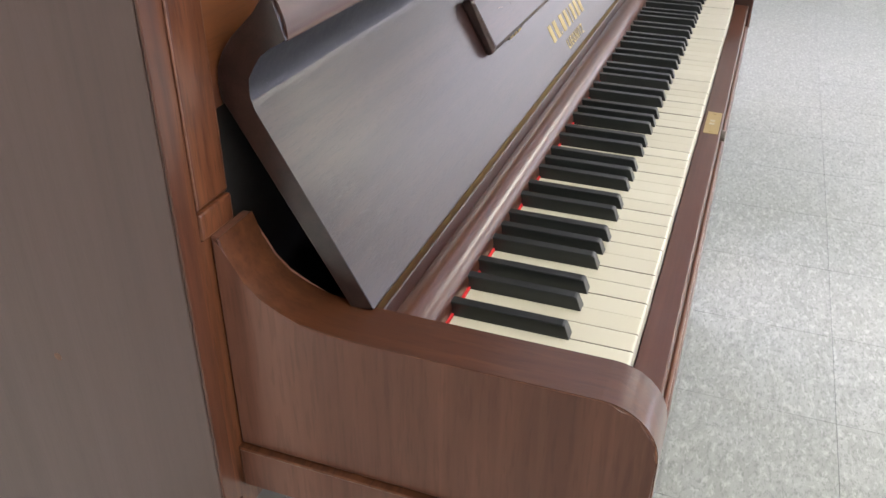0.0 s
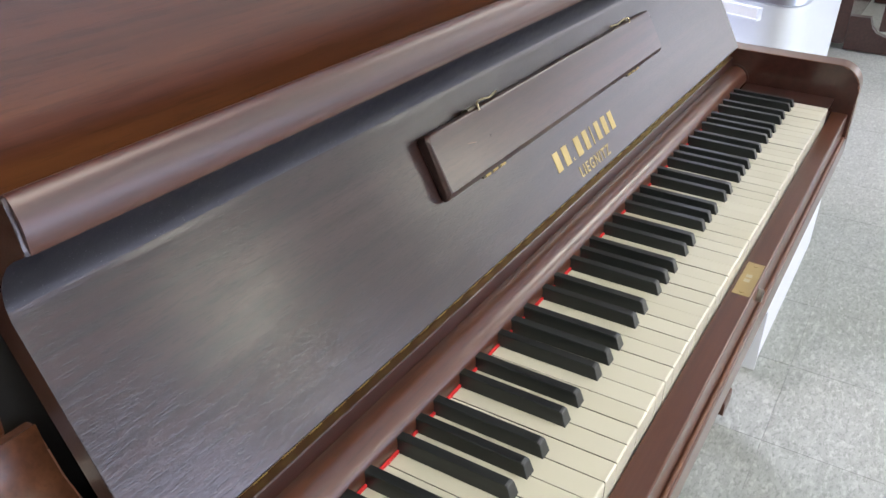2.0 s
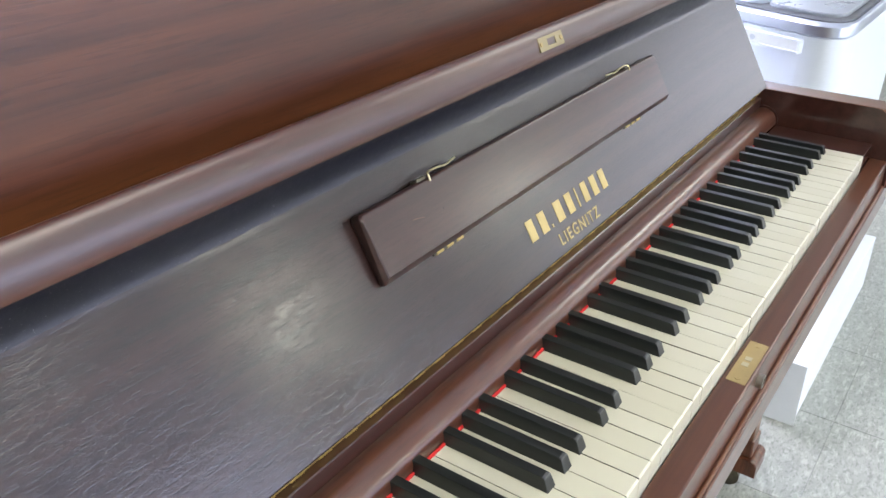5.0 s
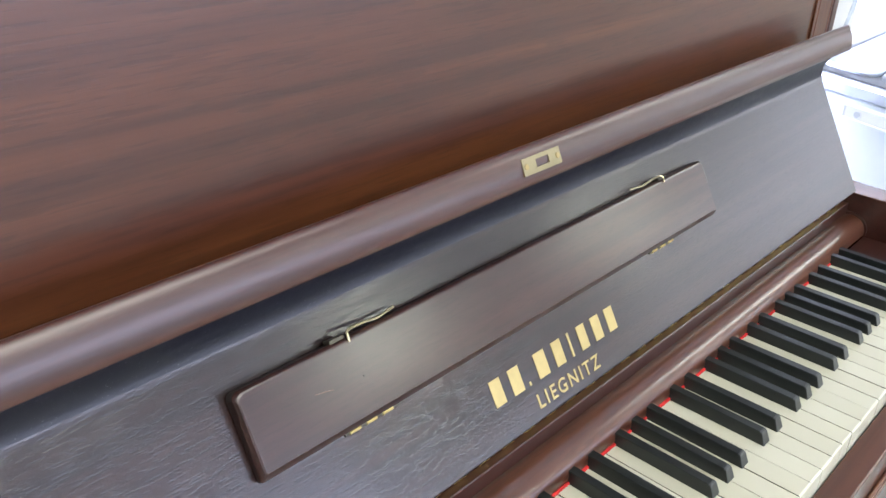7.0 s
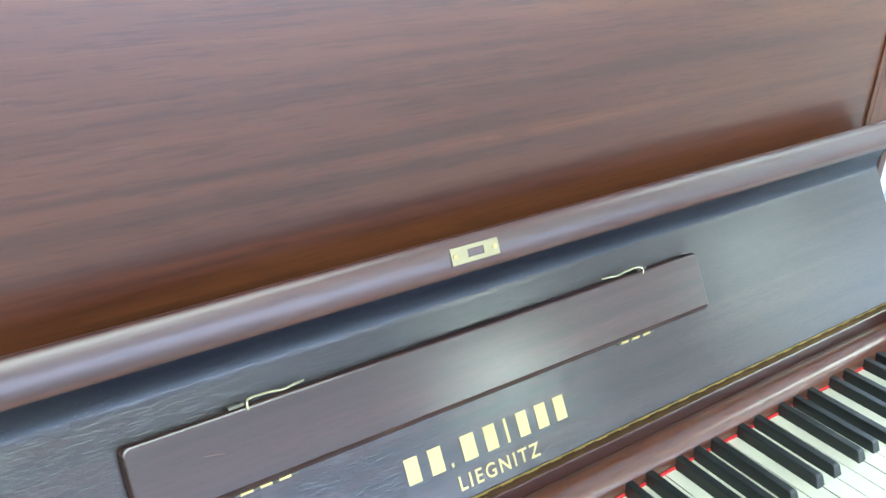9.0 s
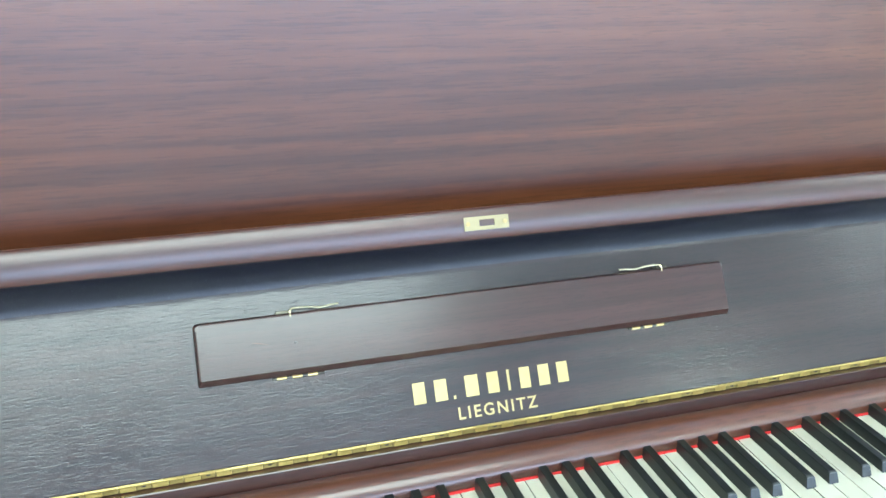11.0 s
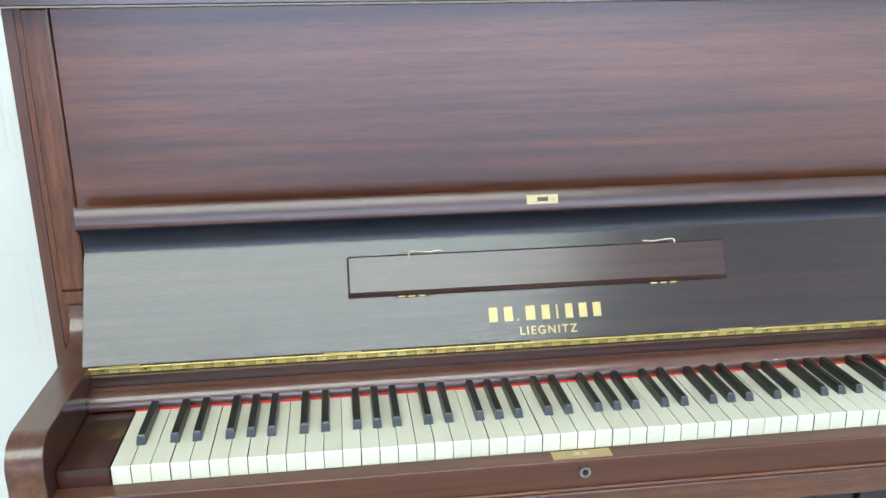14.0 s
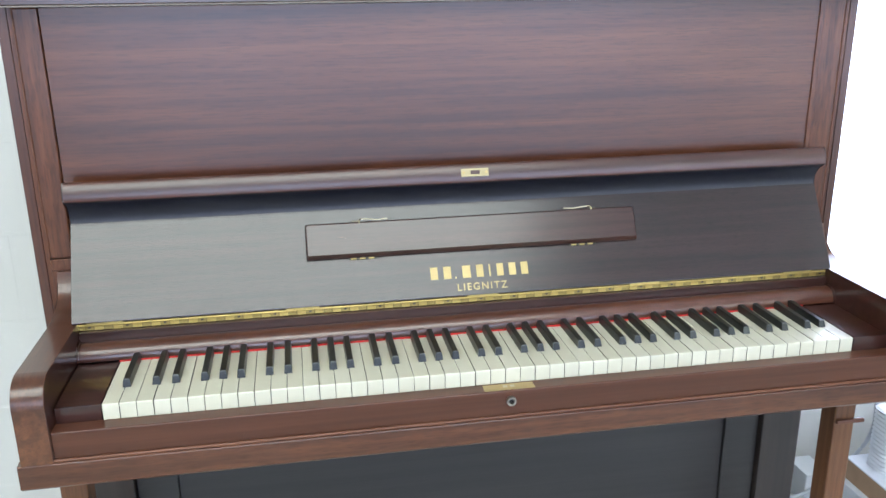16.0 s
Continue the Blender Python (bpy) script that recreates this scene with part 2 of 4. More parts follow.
def block_wall():
    """White paint over block work: faint courses under a thick coat."""
    m = Mat("painted_block")
    tc = m.t.nodes.new("ShaderNodeNewGeometry")
    sep, com = m.t.nodes.new("ShaderNodeSeparateXYZ"), m.t.nodes.new("ShaderNodeCombineXYZ")
    m.link(tc.outputs["Position"], sep.inputs[0])
    m.link(m.add(sep.outputs[0], sep.outputs[1]), com.inputs[0])
    m.link(sep.outputs[2], com.inputs[1])
    br = m.node("ShaderNodeTexBrick", Scale=1.0)
    br.inputs["Mortar Size"].default_value, br.inputs["Mortar Smooth"].default_value = 0.006, 0.6
    br.inputs["Brick Width"].default_value, br.inputs["Row Height"].default_value = 0.4, 0.2
    m.link(com.outputs[0], br.inputs["Vector"])
    c = m.coords()
    col = m.mix(m.span(m.noise(c, 2.0, 4), 0.3, 0.7), (0.60, 0.585, 0.525), (0.655, 0.64, 0.58))
    col = m.mix(m.add(m.span(m.noise(c, 55, 3), 0.6, 0.8), 0.15, "MULTIPLY"), col, (0.6, 0.61, 0.57))
    m.set(Base_Color=col, Roughness=0.55)
    m.bump(m.add(m.add(br.outputs["Fac"], -1.0, "MULTIPLY"), m.add(m.noise(c, 70, 4), 0.25, "MULTIPLY")), 0.22, 0.003)
    return m.mat


def glass():
    m = Mat("window_glass")
    m.set(Base_Color=(1, 1, 1), Roughness=0.0, Transmission_Weight=1.0, IOR=1.45)
    return m.mat


def glow(name, colour, strength):
    m = Mat(name)
    m.set(Base_Color=(0.8, 0.8, 0.8), Emission_Color=colour, Emission_Strength=strength)
    return m.mat


IVORY, EBONY = key_white(), key_black()
RUBBED = plain("rubbed_key_edge", (0.045, 0.047, 0.046), (0.115, 0.118, 0.112), 400, (0.3, 0.45))
PALE_BRASS = plain("pale_worn_brass", (0.52, 0.44, 0.26), (0.68, 0.58, 0.36), 60, (0.25, 0.36), 1.0, 0.1, 0.0, (0.35, 0.27, 0.12))
BRASS = plain("aged_brass", (0.44, 0.31, 0.10), (0.70, 0.54, 0.22), 60, (0.29, 0.42), 1.0, 0.15, 0.0, (0.28, 0.19, 0.07))
# darker copy of the hinge brass, with the recesses' shade in its colour
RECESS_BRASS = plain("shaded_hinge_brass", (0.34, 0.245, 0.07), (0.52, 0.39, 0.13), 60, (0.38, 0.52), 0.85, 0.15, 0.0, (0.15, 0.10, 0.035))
HINGE_BRASS = plain("worn_hinge_brass", (0.50, 0.36, 0.095), (0.76, 0.575, 0.19), 60, (0.34, 0.48), 0.85, 0.15, 0.0, (0.22, 0.15, 0.05))
DULL_BRASS = plain("dull_brass_plate", (0.36, 0.26, 0.11), (0.48, 0.36, 0.17), 40, (0.4, 0.55), 0.5, 0.2, 0.0, (0.20, 0.14, 0.06))
TARNISHED = plain("tarnished_brass", (0.22, 0.16, 0.055), (0.36, 0.27, 0.10), 50, (0.4, 0.52), 0.7, 0.2, 0.0, (0.06, 0.045, 0.02))
WORN_MARK = plain("rubbed_mark", (0.42, 0.36, 0.24), (0.50, 0.44, 0.30), 200, (0.5, 0.6))
DARK_METAL = plain("dark_screw_steel", (0.06, 0.055, 0.045), (0.16, 0.14, 0.10), 200, (0.35, 0.5), 0.9)
GREY_METAL = plain("worn_grey_metal", (0.20, 0.18, 0.15), (0.34, 0.31, 0.26), 150, (0.35, 0.5), 0.9)
LOCK_BRASS = plain("lock_brass", (0.25, 0.205, 0.115), (0.34, 0.285, 0.17), 60, (0.36, 0.48), 0.8, 0.15, 0.0, (0.24, 0.19, 0.10))
GILT = plain("gold_leaf", (0.40, 0.30, 0.115), (0.52, 0.40, 0.17), 120, (0.4, 0.55), 0.35, 0.1)
KEY_WOOD = plain("dark_key_wood", (0.035, 0.027, 0.02), (0.05, 0.04, 0.03), 60, (0.6, 0.8))
FELT = plain("red_felt", (0.50, 0.018, 0.016), (0.60, 0.03, 0.024), 400, (0.85, 0.95), 0.0, 0.6)
# near-black that paints the shade inside gaps, slots and holes
VOID = plain("shade_black", (0.006, 0.005, 0.005), (0.012, 0.01, 0.009), 30, (0.7, 0.85))
# the cove's shade as a dark navy colour, with pale dust specks
COVE_SHADE = plain("shaded_dusty_cove", (0.0080, 0.0082, 0.0145), (0.0118, 0.0115, 0.0195), 150, (0.38, 0.48), 0.0, 0.2, 0.0, (0.16, 0.15, 0.15))
COPPER_EDGE = wood("worn_edge", (0.090, 0.034, 0.018), (0.132, 0.053, 0.028), (0.185, 0.078, 0.042), "x", 0.38, 0.6, 0.15)
WALL = block_wall()
CEIL = plain("ceiling_paint", (0.72, 0.72, 0.73), (0.77, 0.77, 0.78), 12, (0.8, 0.9))
VINYL = vinyl()
GROUT = plain("tile_joint", (0.27, 0.28, 0.26), (0.32, 0.33, 0.31), 40, (0.6, 0.8))
GLASS = glass()
FRAME = plain("white_window_paint", (0.76, 0.78, 0.78), (0.82, 0.83, 0.83), 20, (0.35, 0.45))
BIN_WHITE = plain("white_plastic", (0.66, 0.71, 0.77), (0.72, 0.76, 0.81), 14, (0.29, 0.36), 0.0, 0.03)
STEEL = plain("polished_steel", (0.44, 0.48, 0.56), (0.54, 0.58, 0.66), 30, (0.30, 0.40), 0.9, 0.03)
LID_GREY = plain("grey_lid_plastic", (0.17, 0.19, 0.21), (0.21, 0.23, 0.25), 18, (0.24, 0.34), 0.0, 0.03)
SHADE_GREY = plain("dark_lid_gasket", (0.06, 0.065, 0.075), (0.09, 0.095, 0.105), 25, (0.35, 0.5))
CARTON_WHITE = plain("white_carton", (0.64, 0.67, 0.71), (0.71, 0.73, 0.76), 18, (0.55, 0.7), 0.0, 0.12)
CARDBOARD = plain("brown_cardboard", (0.36, 0.235, 0.14), (0.45, 0.30, 0.19), 35, (0.7, 0.85), 0.0, 0.25)
CABLE = plain("grey_cable", (0.42, 0.45, 0.48), (0.5, 0.53, 0.55), 80, (0.4, 0.5))
OFF_WHITE = plain("off_white_plastic", (0.66, 0.68, 0.67), (0.74, 0.75, 0.74), 40, (0.35, 0.5))


# ---- mesh helpers ----
def finish(bm, name, mat, angle=38):
    bmesh.ops.recalc_face_normals(bm, faces=bm.faces)
    for f in bm.faces:
        f.smooth = True
    for e in bm.edges:
        if len(e.link_faces) == 2:
            a, b = sorted(f.calc_area() for f in e.link_faces)
            # a wide flat face stays flat right up to its narrow rounded edge
            if e.calc_face_angle(0) > radians(angle if b < 6 * a else 4):
                e.smooth = False
    me = bpy.data.meshes.new(name)
    bm.to_mesh(me)
    bm.free()
    me.materials.append(mat)
    return me


def part(name, bm, material, parent, label="", angle=38):
    """One mesh object under a thing or a part, built in the world's coordinates."""
    ob = new(name, finish(bm, name, material, angle))
    ob.parent = parent
    ob.matrix_parent_inverse = base_of(parent).inverted()
    return tagged(ob, label)


def base_of(ob):
    m = ob.matrix_basis.copy()
    while ob.parent:
        m = ob.parent.matrix_basis @ ob.matrix_parent_inverse @ m
        ob = ob.parent
    return m


def thing(name, x, y, z, label, category, group="", kind=""):
    ob = new(name)
    ob.empty_display_size = 0.1
    ob.matrix_basis = pose(x, y, z)
    return tagged(ob, label, category, group, kind)


def box(x0, x1, y0, y1, z0, z1, bevel=0.0, seg=2, bm=None):
    bm = bm or bmesh.new()
    vs = bmesh.ops.create_cube(bm, size=1)["verts"]
    for v in vs:
        v.co = Vector(((x0 + x1) / 2 + v.co.x * (x1 - x0), (y0 + y1) / 2 + v.co.y * (y1 - y0), (z0 + z1) / 2 + v.co.z * (z1 - z0)))
    if bevel:
        es = list({e for v in vs for e in v.link_edges})
        bmesh.ops.bevel(bm, geom=es, offset=bevel, segments=seg, profile=0.5, affect="EDGES", clamp_overlap=True)
    return bm


def prism(profile, x0, x1, axis="x", bevel=0.0, seg=2):
    """A closed outline, extruded along an axis: (y, z) along x, (x, z) along y, (x, y) along z."""
    bm = bmesh.new()
    at = {"x": lambda a, b, s: (s, a, b), "y": lambda a, b, s: (a, s, b), "z": lambda a, b, s: (a, b, s)}[axis]
    lo = [bm.verts.new(at(a, b, x0)) for a, b in profile]
    hi = [bm.verts.new(at(a, b, x1)) for a, b in profile]
    ends = [bm.faces.new(lo), bm.faces.new(hi[::-1])]
    n = len(profile)
    for i in range(n):
        bm.faces.new((lo[i], lo[(i + 1) % n], hi[(i + 1) % n], hi[i]))
    if bevel:
        es = list({e for f in ends for e in f.edges})
        bmesh.ops.bevel(bm, geom=es, offset=bevel, segments=seg, profile=0.5, affect="EDGES", clamp_overlap=True)
    return bm


def arc(cy, cz, r, a0, a1, n):
    return [(cy + r * math.cos(radians(a0 + (a1 - a0) * i / n)), cz + r * math.sin(radians(a0 + (a1 - a0) * i / n))) for i in range(n + 1)]


def rounded(x0, x1, y0, y1, r, n=5):
    """The outline of a rectangle with round corners."""
    return arc(x1 - r, y0 + r, r, -90, 0, n) + arc(x1 - r, y1 - r, r, 0, 90, n) + arc(x0 + r, y1 - r, r, 90, 180, n) + arc(x0 + r, y0 + r, r, 180, 270, n)


def tube(points, r, sides=8):
    """A round wire through the points."""
    bm = bmesh.new()
    pts = [Vector(p) for p in points]
    rings = []
    for i, p in enumerate(pts):
        d = (pts[min(i + 1, len(pts) - 1)] - pts[max(i - 1, 0)]).normalized()
        side = d.cross(Vector((0, 0, 1)) if abs(d.z) < 0.9 else Vector((1, 0, 0))).normalized()
        up = side.cross(d)
        rings.append([bm.verts.new(p + r * (math.cos(a) * side + math.sin(a) * up)) for a in (2 * math.pi * k / sides for k in range(sides))])
    for a, b in zip(rings, rings[1:]):
        for k in range(sides):
            bm.faces.new((a[k], a[(k + 1) % sides], b[(k + 1) % sides], b[k]))
    bm.faces.new(rings[0])
    bm.faces.new(rings[-1][::-1])
    return bm


def smooth_path(points, n=6):
    """Points along a soft curve through the given ones."""
    p = [Vector(q) for q in points]
    p = [2 * p[0] - p[1]] + p + [2 * p[-1] - p[-2]]
    out = []
    for i in range(1, len(p) - 2):
        for k in range(n):
            t = k / n
            out.append(0.5 * (2 * p[i] + (p[i + 1] - p[i - 1]) * t + (2 * p[i - 1] - 5 * p[i] + 4 * p[i + 1] - p[i + 2]) * t * t + (3 * p[i] - p[i - 1] - 3 * p[i + 1] + p[i + 2]) * t ** 3))
    return out + [p[-2]]


def disc(m, r, depth, sides=16):
    bm = bmesh.new()
    bmesh.ops.create_cone(bm, cap_ends=True, segments=sides, radius1=r, radius2=r * 0.92, depth=depth)
    bmesh.ops.transform(bm, matrix=m, verts=bm.verts)
    return bm


# ---- the room ----
X0, X1, Y0, Y1, Z1 = ROOM["x0"], ROOM["x1"], ROOM["y0"], ROOM["y1"], ROOM["z1"]
THICK = 0.2


def wall_with_openings(name, y0, y1, openings, label):
    bm = bmesh.new()
    x = X0 - THICK
    for a, b, c, d in openings:
        box(x, a, y0, y1, 0, Z1, bm=bm)
        box(a, b, y0, y1, 0, c, bm=bm)
        box(a, b, y0, y1, d, Z1, bm=bm)
        x = b
    box(x, X1 + THICK, y0, y1, 0, Z1, bm=bm)
    return tagged(new(name, finish(bm, name, WALL)), label, "wall", kind="structure")


wall_with_openings("wall_north", Y1, Y1 + THICK, BACK_WINDOWS, "white-painted block wall behind the piano")
wall_with_openings("wall_south", Y0 - THICK, Y0, FRONT_WINDOWS, "white-painted wall with wide windows")
tagged(new("wall_west", finish(box(X0 - THICK, X0, Y0, Y1, 0, Z1), "wall_west", WALL)), "plain white-painted wall", "wall", kind="structure")
ea, eb, ec, ed = ADDED_EAST_WINDOW
east = bmesh.new()
for y0, y1, z0, z1 in ((Y0, ea, 0, Z1), (ea, eb, 0, ec), (ea, eb, ed, Z1), (eb, Y1, 0, Z1)):
    box(X1, X1 + THICK, y0, y1, z0, z1, bm=east)
tagged(new("wall_east", finish(east, "wall_east", WALL)), "white-painted wall with a wide added window", "wall", kind="structure")
tagged(new("ceiling", finish(box(X0 - THICK, X1 + THICK, Y0 - THICK, Y1 + THICK, Z1, Z1 + 0.15), "ceiling", CEIL)), "plain white ceiling", "ceiling", kind="structure")


def window(name, a, b, c, d, ym, panes):
    root = thing(name, (a + b) / 2, ym, c, "white-framed window full of bright daylight", "window", kind="structure")
    w = 0.045
    fr = bmesh.new()
    for x0, x1, z0, z1 in ((a, a + w, c, d), (b - w, b, c, d), (a + w, b - w, c, c + w), (a + w, b - w, d - w, d)):
        box(x0, x1, ym - 0.03, ym + 0.03, z0, z1, 0.004, 1, fr)
    step = (b - a - 2 * w) / panes
    for i in range(1, panes):
        xm = a + w + i * step
        box(xm - 0.018, xm + 0.018, ym - 0.025, ym + 0.025, c + w, d - w, 0.003, 1, fr)
    part("window_frame", fr, FRAME, root)
    for i in range(panes):
        x0 = a + w + i * step + (0.018 if i else 0)
        x1 = a + w + (i + 1) * step - (0.018 if i < panes - 1 else 0)
        p = part("pane", box(x0, x1, ym - 0.003, ym + 0.003, c + w, d - w), GLASS, root)
        p.visible_shadow = False
    part("window_sill", box(a - 0.03, b + 0.03, min(ym, ym + (0.06 if ym < 0 else -0.1)) - 0.04, max(ym, ym + (0.1 if ym < 0 else -0.06)) - 0.03, c - 0.03, c - 0.001, 0.004), FRAME, root)


for i, (a, b, c, d) in enumerate(BACK_WINDOWS):
    window("window_%d" % (i + 1), a, b, c, d, Y1 + 0.06, 1 + i)
for i, (a, b, c, d) in enumerate(FRONT_WINDOWS):
    window("window_%d" % (i + 3), a, b, c, d, Y0 - 0.06, 3)

# frame and pane for the added east light, out of view
added_side_window = thing("window_6", X1 + 0.06, (ea + eb) / 2, ec, "white-framed window full of bright daylight", "window", kind="structure")
side_frame = bmesh.new()
for y0, y1, z0, z1 in ((ea, ea + 0.045, ec, ed), (eb - 0.045, eb, ec, ed), (ea + 0.045, eb - 0.045, ec, ec + 0.045), (ea + 0.045, eb - 0.045, ed - 0.045, ed)):
    box(X1 + 0.03, X1 + 0.09, y0, y1, z0, z1, 0.004, 1, side_frame)
part("window_frame", side_frame, FRAME, added_side_window)
part("pane", box(X1 + 0.057, X1 + 0.063, ea + 0.045, eb - 0.045, ec + 0.045, ed - 0.045), GLASS, added_side_window).visible_shadow = False

# ceiling lights whose glow lies on the polished wood
LAMP_GLOW = glow("lamp_diffuser", (0.92, 1.0, 0.80), 6.6)
TUBE_GLOW = glow("bright_lamp_diffuser", (0.90, 1.0, 0.72), 26.0)
DIM_GLOW = glow("far_lamp_diffuser", (0.90, 1.0, 0.74), 18.0)


def ceiling_light(w, l, shine):
    root = thing("ceiling_light", 0, 0, Z1, "white ceiling light with a glowing diffuser", "ceiling light", "ceiling lights")
    h = 0.07
    fr = bmesh.new()
    for x0, x1, y0, y1 in ((-l / 2, l / 2, -w / 2, -w / 2 + 0.03), (-l / 2, l / 2, w / 2 - 0.03, w / 2), (-l / 2, -l / 2 + 0.03, -w / 2 + 0.03, w / 2 - 0.03), (l / 2 - 0.03, l / 2, -w / 2 + 0.03, w / 2 - 0.03)):
        box(x0, x1, y0, y1, Z1 - h, Z1, 0.003, 1, fr)
    part("frame", fr, FRAME, root)
    part("diffuser", box(-l / 2 + 0.031, l / 2 - 0.031, -w / 2 + 0.031, w / 2 - 0.031, Z1 - h + 0.012, Z1 - h + 0.02), shine, root)
    return root


for w, l, shine, spots in ((0.95, 4.0, LAMP_GLOW, ((-0.5, -1.55), (-0.5, -2.6))), (0.95, 1.1, TUBE_GLOW, ((4.6, -5.8),)), (0.95, 1.1, DIM_GLOW, ((8.35, -5.7),)), (1.1, 2.8, LAMP_GLOW, ((5.2, -1.9),))):
    first = ceiling_light(w, l, shine)
    first.matrix_basis = pose(*spots[0], Z1)
    for x, y in spots[1:]:
        copy_thing(first, pose(x, y, Z1))

# ---- the upright piano ----
piano = thing("upright_piano", 0.58, 0.45, 0.0, "old upright piano in polished reddish-brown mahogany, keyboard open", "piano")
L, R = -0.139, 1.299          # outer sides
AL, AR = (-0.1075, -0.0645), (1.2395, 1.2825)   # key arms
KEY_W, KEY_Z = 0.0235, 0.735

# carcass
side_prof = [(0.2735, 0.60), (0.2735, 1.2705), (0.66, 1.2705), (0.66, 0.05), (0.2860, 0.05), (0.2860, 0.60)]
part("side_panel", prism(side_prof, L, L + 0.016, "x", 0.0015), SIDE, piano, "plain veneered side panel")
part("side_panel", prism(side_prof, R - 0.016, R, "x", 0.0015), SIDE, piano)
for a, b in ((L + 0.0002, L + 0.0158), (R - 0.0158, R - 0.0002)):
    part("side_edge", box(a, b, 0.2710, 0.2734, 0.60, 1.2705, 0.0008, 1), SIDE_EDGE, piano, "rubbed front edge of the side")
part("back_board", box(L + 0.02, R - 0.02, 0.61, 0.66, 0.06, 1.264), LOW, piano)
for a, b, sgn in ((L + 0.0225, -0.0800, 1), (1.2325, R - 0.0225, -1)):
    part("post", box(a, b, 0.2715, 0.32, 0.8725, 1.2705, 0.003), POST, piano, "upright front post")
    part("post_groove", box(min(a - 0.0062, b + 0.0002), max(a - 0.0002, b + 0.0062), 0.2724, 0.32, 0.62, 1.2705) if sgn < 0 else box(a - 0.0062, a - 0.0002, 0.2724, 0.32, 0.62, 1.2705), POST, piano)
    part("worn_edge", tube([(a + 0.0006 if sgn > 0 else b - 0.0006, 0.2719, z) for z in (0.874, 1.0, 1.13, 1.27)], 0.0009, 6), COPPER_EDGE, piano)
    part("post_block", box(a, b, 0.2700, 0.32, 0.8515, 0.8717, 0.002), POST, piano)
    part("post_foot", box(a, b, 0.2725, 0.32, 0.60, 0.8510), POST, piano)
# board coloured black for the dark space behind the fallboard
part("inner_board", box(-0.0785, 1.2310, 0.282, 0.293, 0.66, 0.9285), VOID, piano, "black board behind the fallboard, its shade put into the colour")
part("upper_panel", box(-0.0785, 1.2310, 0.275, 0.293, 0.929, 1.2700, 0.0008), PANEL, piano, "figured mahogany panel with horizontal grain")
lid_prof = [(0.238, 1.2710), (0.67, 1.2710), (0.67, 1.297)] + arc(0.246, 1.289, 0.008, 90, 180, 4) + arc(0.240, 1.275, 0.002, 180, 240, 2)
part("lid", prism(lid_prof, L - 0.012, R + 0.012, "x", 0.003), DESK, piano, "closed mahogany lid with a rounded front edge")

# key arms with a swept top
ARM_TOP = [(0.2665, 0.8505), (0.2610, 0.8335), (0.252, 0.818), (0.240, 0.8065), (0.226, 0.799), (0.210, 0.7942), (0.192, 0.7915), (0.17, 0.7902)]
ARM_PROFILE = [(0.2722, 0.668), (0.2722, 0.8505)] + ARM_TOP + arc(0.005, 0.752, 0.038, 90, 180, 9) + [(-0.033, 0.668)]
for a, b in (AL, AR):
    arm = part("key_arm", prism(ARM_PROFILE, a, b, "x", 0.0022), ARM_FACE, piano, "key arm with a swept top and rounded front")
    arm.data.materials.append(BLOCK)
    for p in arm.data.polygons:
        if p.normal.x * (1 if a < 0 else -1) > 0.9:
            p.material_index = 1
    up = [Vector(p) for p in ARM_PROFILE[2:]]
    lip = []
    for i, p in enumerate(up):
        d = (up[min(i + 1, len(up) - 1)] - up[max(i - 1, 0)]).normalized()
        lip.append((p.x + d.y * 0.0009, p.y - d.x * 0.0009))
    for ex in (a + 0.0009, b - 0.0009):
        part("worn_edge", tube([(ex, q[0] + 0.0002, q[1] - 0.0004) for q in ARM_PROFILE[2:-1]], 0.0009, 6), COPPER_EDGE, arm, "rubbed light edge")
    part("arm_cap", prism([(p.x - 0.0, p.y) for p in up] + lip[::-1], a + 0.0006, b - 0.0006, "x"), ARM, arm, "rubbed orange-brown top of the arm")

# key bed, front rail and slip
part("key_bed", box(L + 0.0275, R - 0.0275, -0.024, 0.50, 0.6285, 0.667), RAIL, piano)
part("front_rail", prism([(-0.0250, 0.6280), (-0.0250, 0.6672), (-0.0310, 0.6672)] + arc(-0.0310, 0.6652, 0.002, 90, 180, 3) + [(-0.0330, 0.6315), (-0.030, 0.6280)], -0.1130, 1.2880, "x", 0.001), RAIL, piano, "moulded front rail under the keys")
for x0, x1 in ((-0.1130, -0.1122), (1.2872, 1.2880)):
    part("side_rail", box(x0, x1 + 0.0004, -0.0245, 0.2700, 0.6300, 0.6665, 0.0003, 1), ARM_FACE, piano, "side of the key bed")
    part("worn_edge", tube([((x0 + x1) / 2, y, 0.6670) for y in (-0.024, 0.08, 0.17, 0.27)], 0.0011, 6), COPPER_EDGE, piano)
# thin light strip that draws the highlight along the rail's top edge
part("rail_edge_highlight", prism(arc(-0.0285, 0.6692, 0.0024, 0, 330, 11), AL[1] - 0.003, AR[0] + 0.003, "x"), COPPER_EDGE, piano, "copper-coloured strip added for the highlight on the rail's top edge")
slip = part("key_slip", prism([(-0.0014, 0.668), (-0.0014, 0.7118), (-0.0245, 0.7112)] + arc(-0.0245, 0.7092, 0.002, 90, 180, 3) + [(-0.0265, 0.668)], -0.0640, 1.2390), SLIP, piano, "polished key slip that mirrors the keys")
part("strike_plate", prism([(-0.0050, 0.7106), (-0.0050, 0.7121), (-0.0236, 0.7117), (-0.0236, 0.7102)], 0.5500, 0.6285, "x", 0.0004, 1), DULL_BRASS, slip, "worn brass strike plate")
for sx in (0.580, 0.591):
    part("worn_mark", box(sx, sx + 0.007, -0.0165, -0.0100, 0.7117, 0.7123), WORN_MARK, slip)
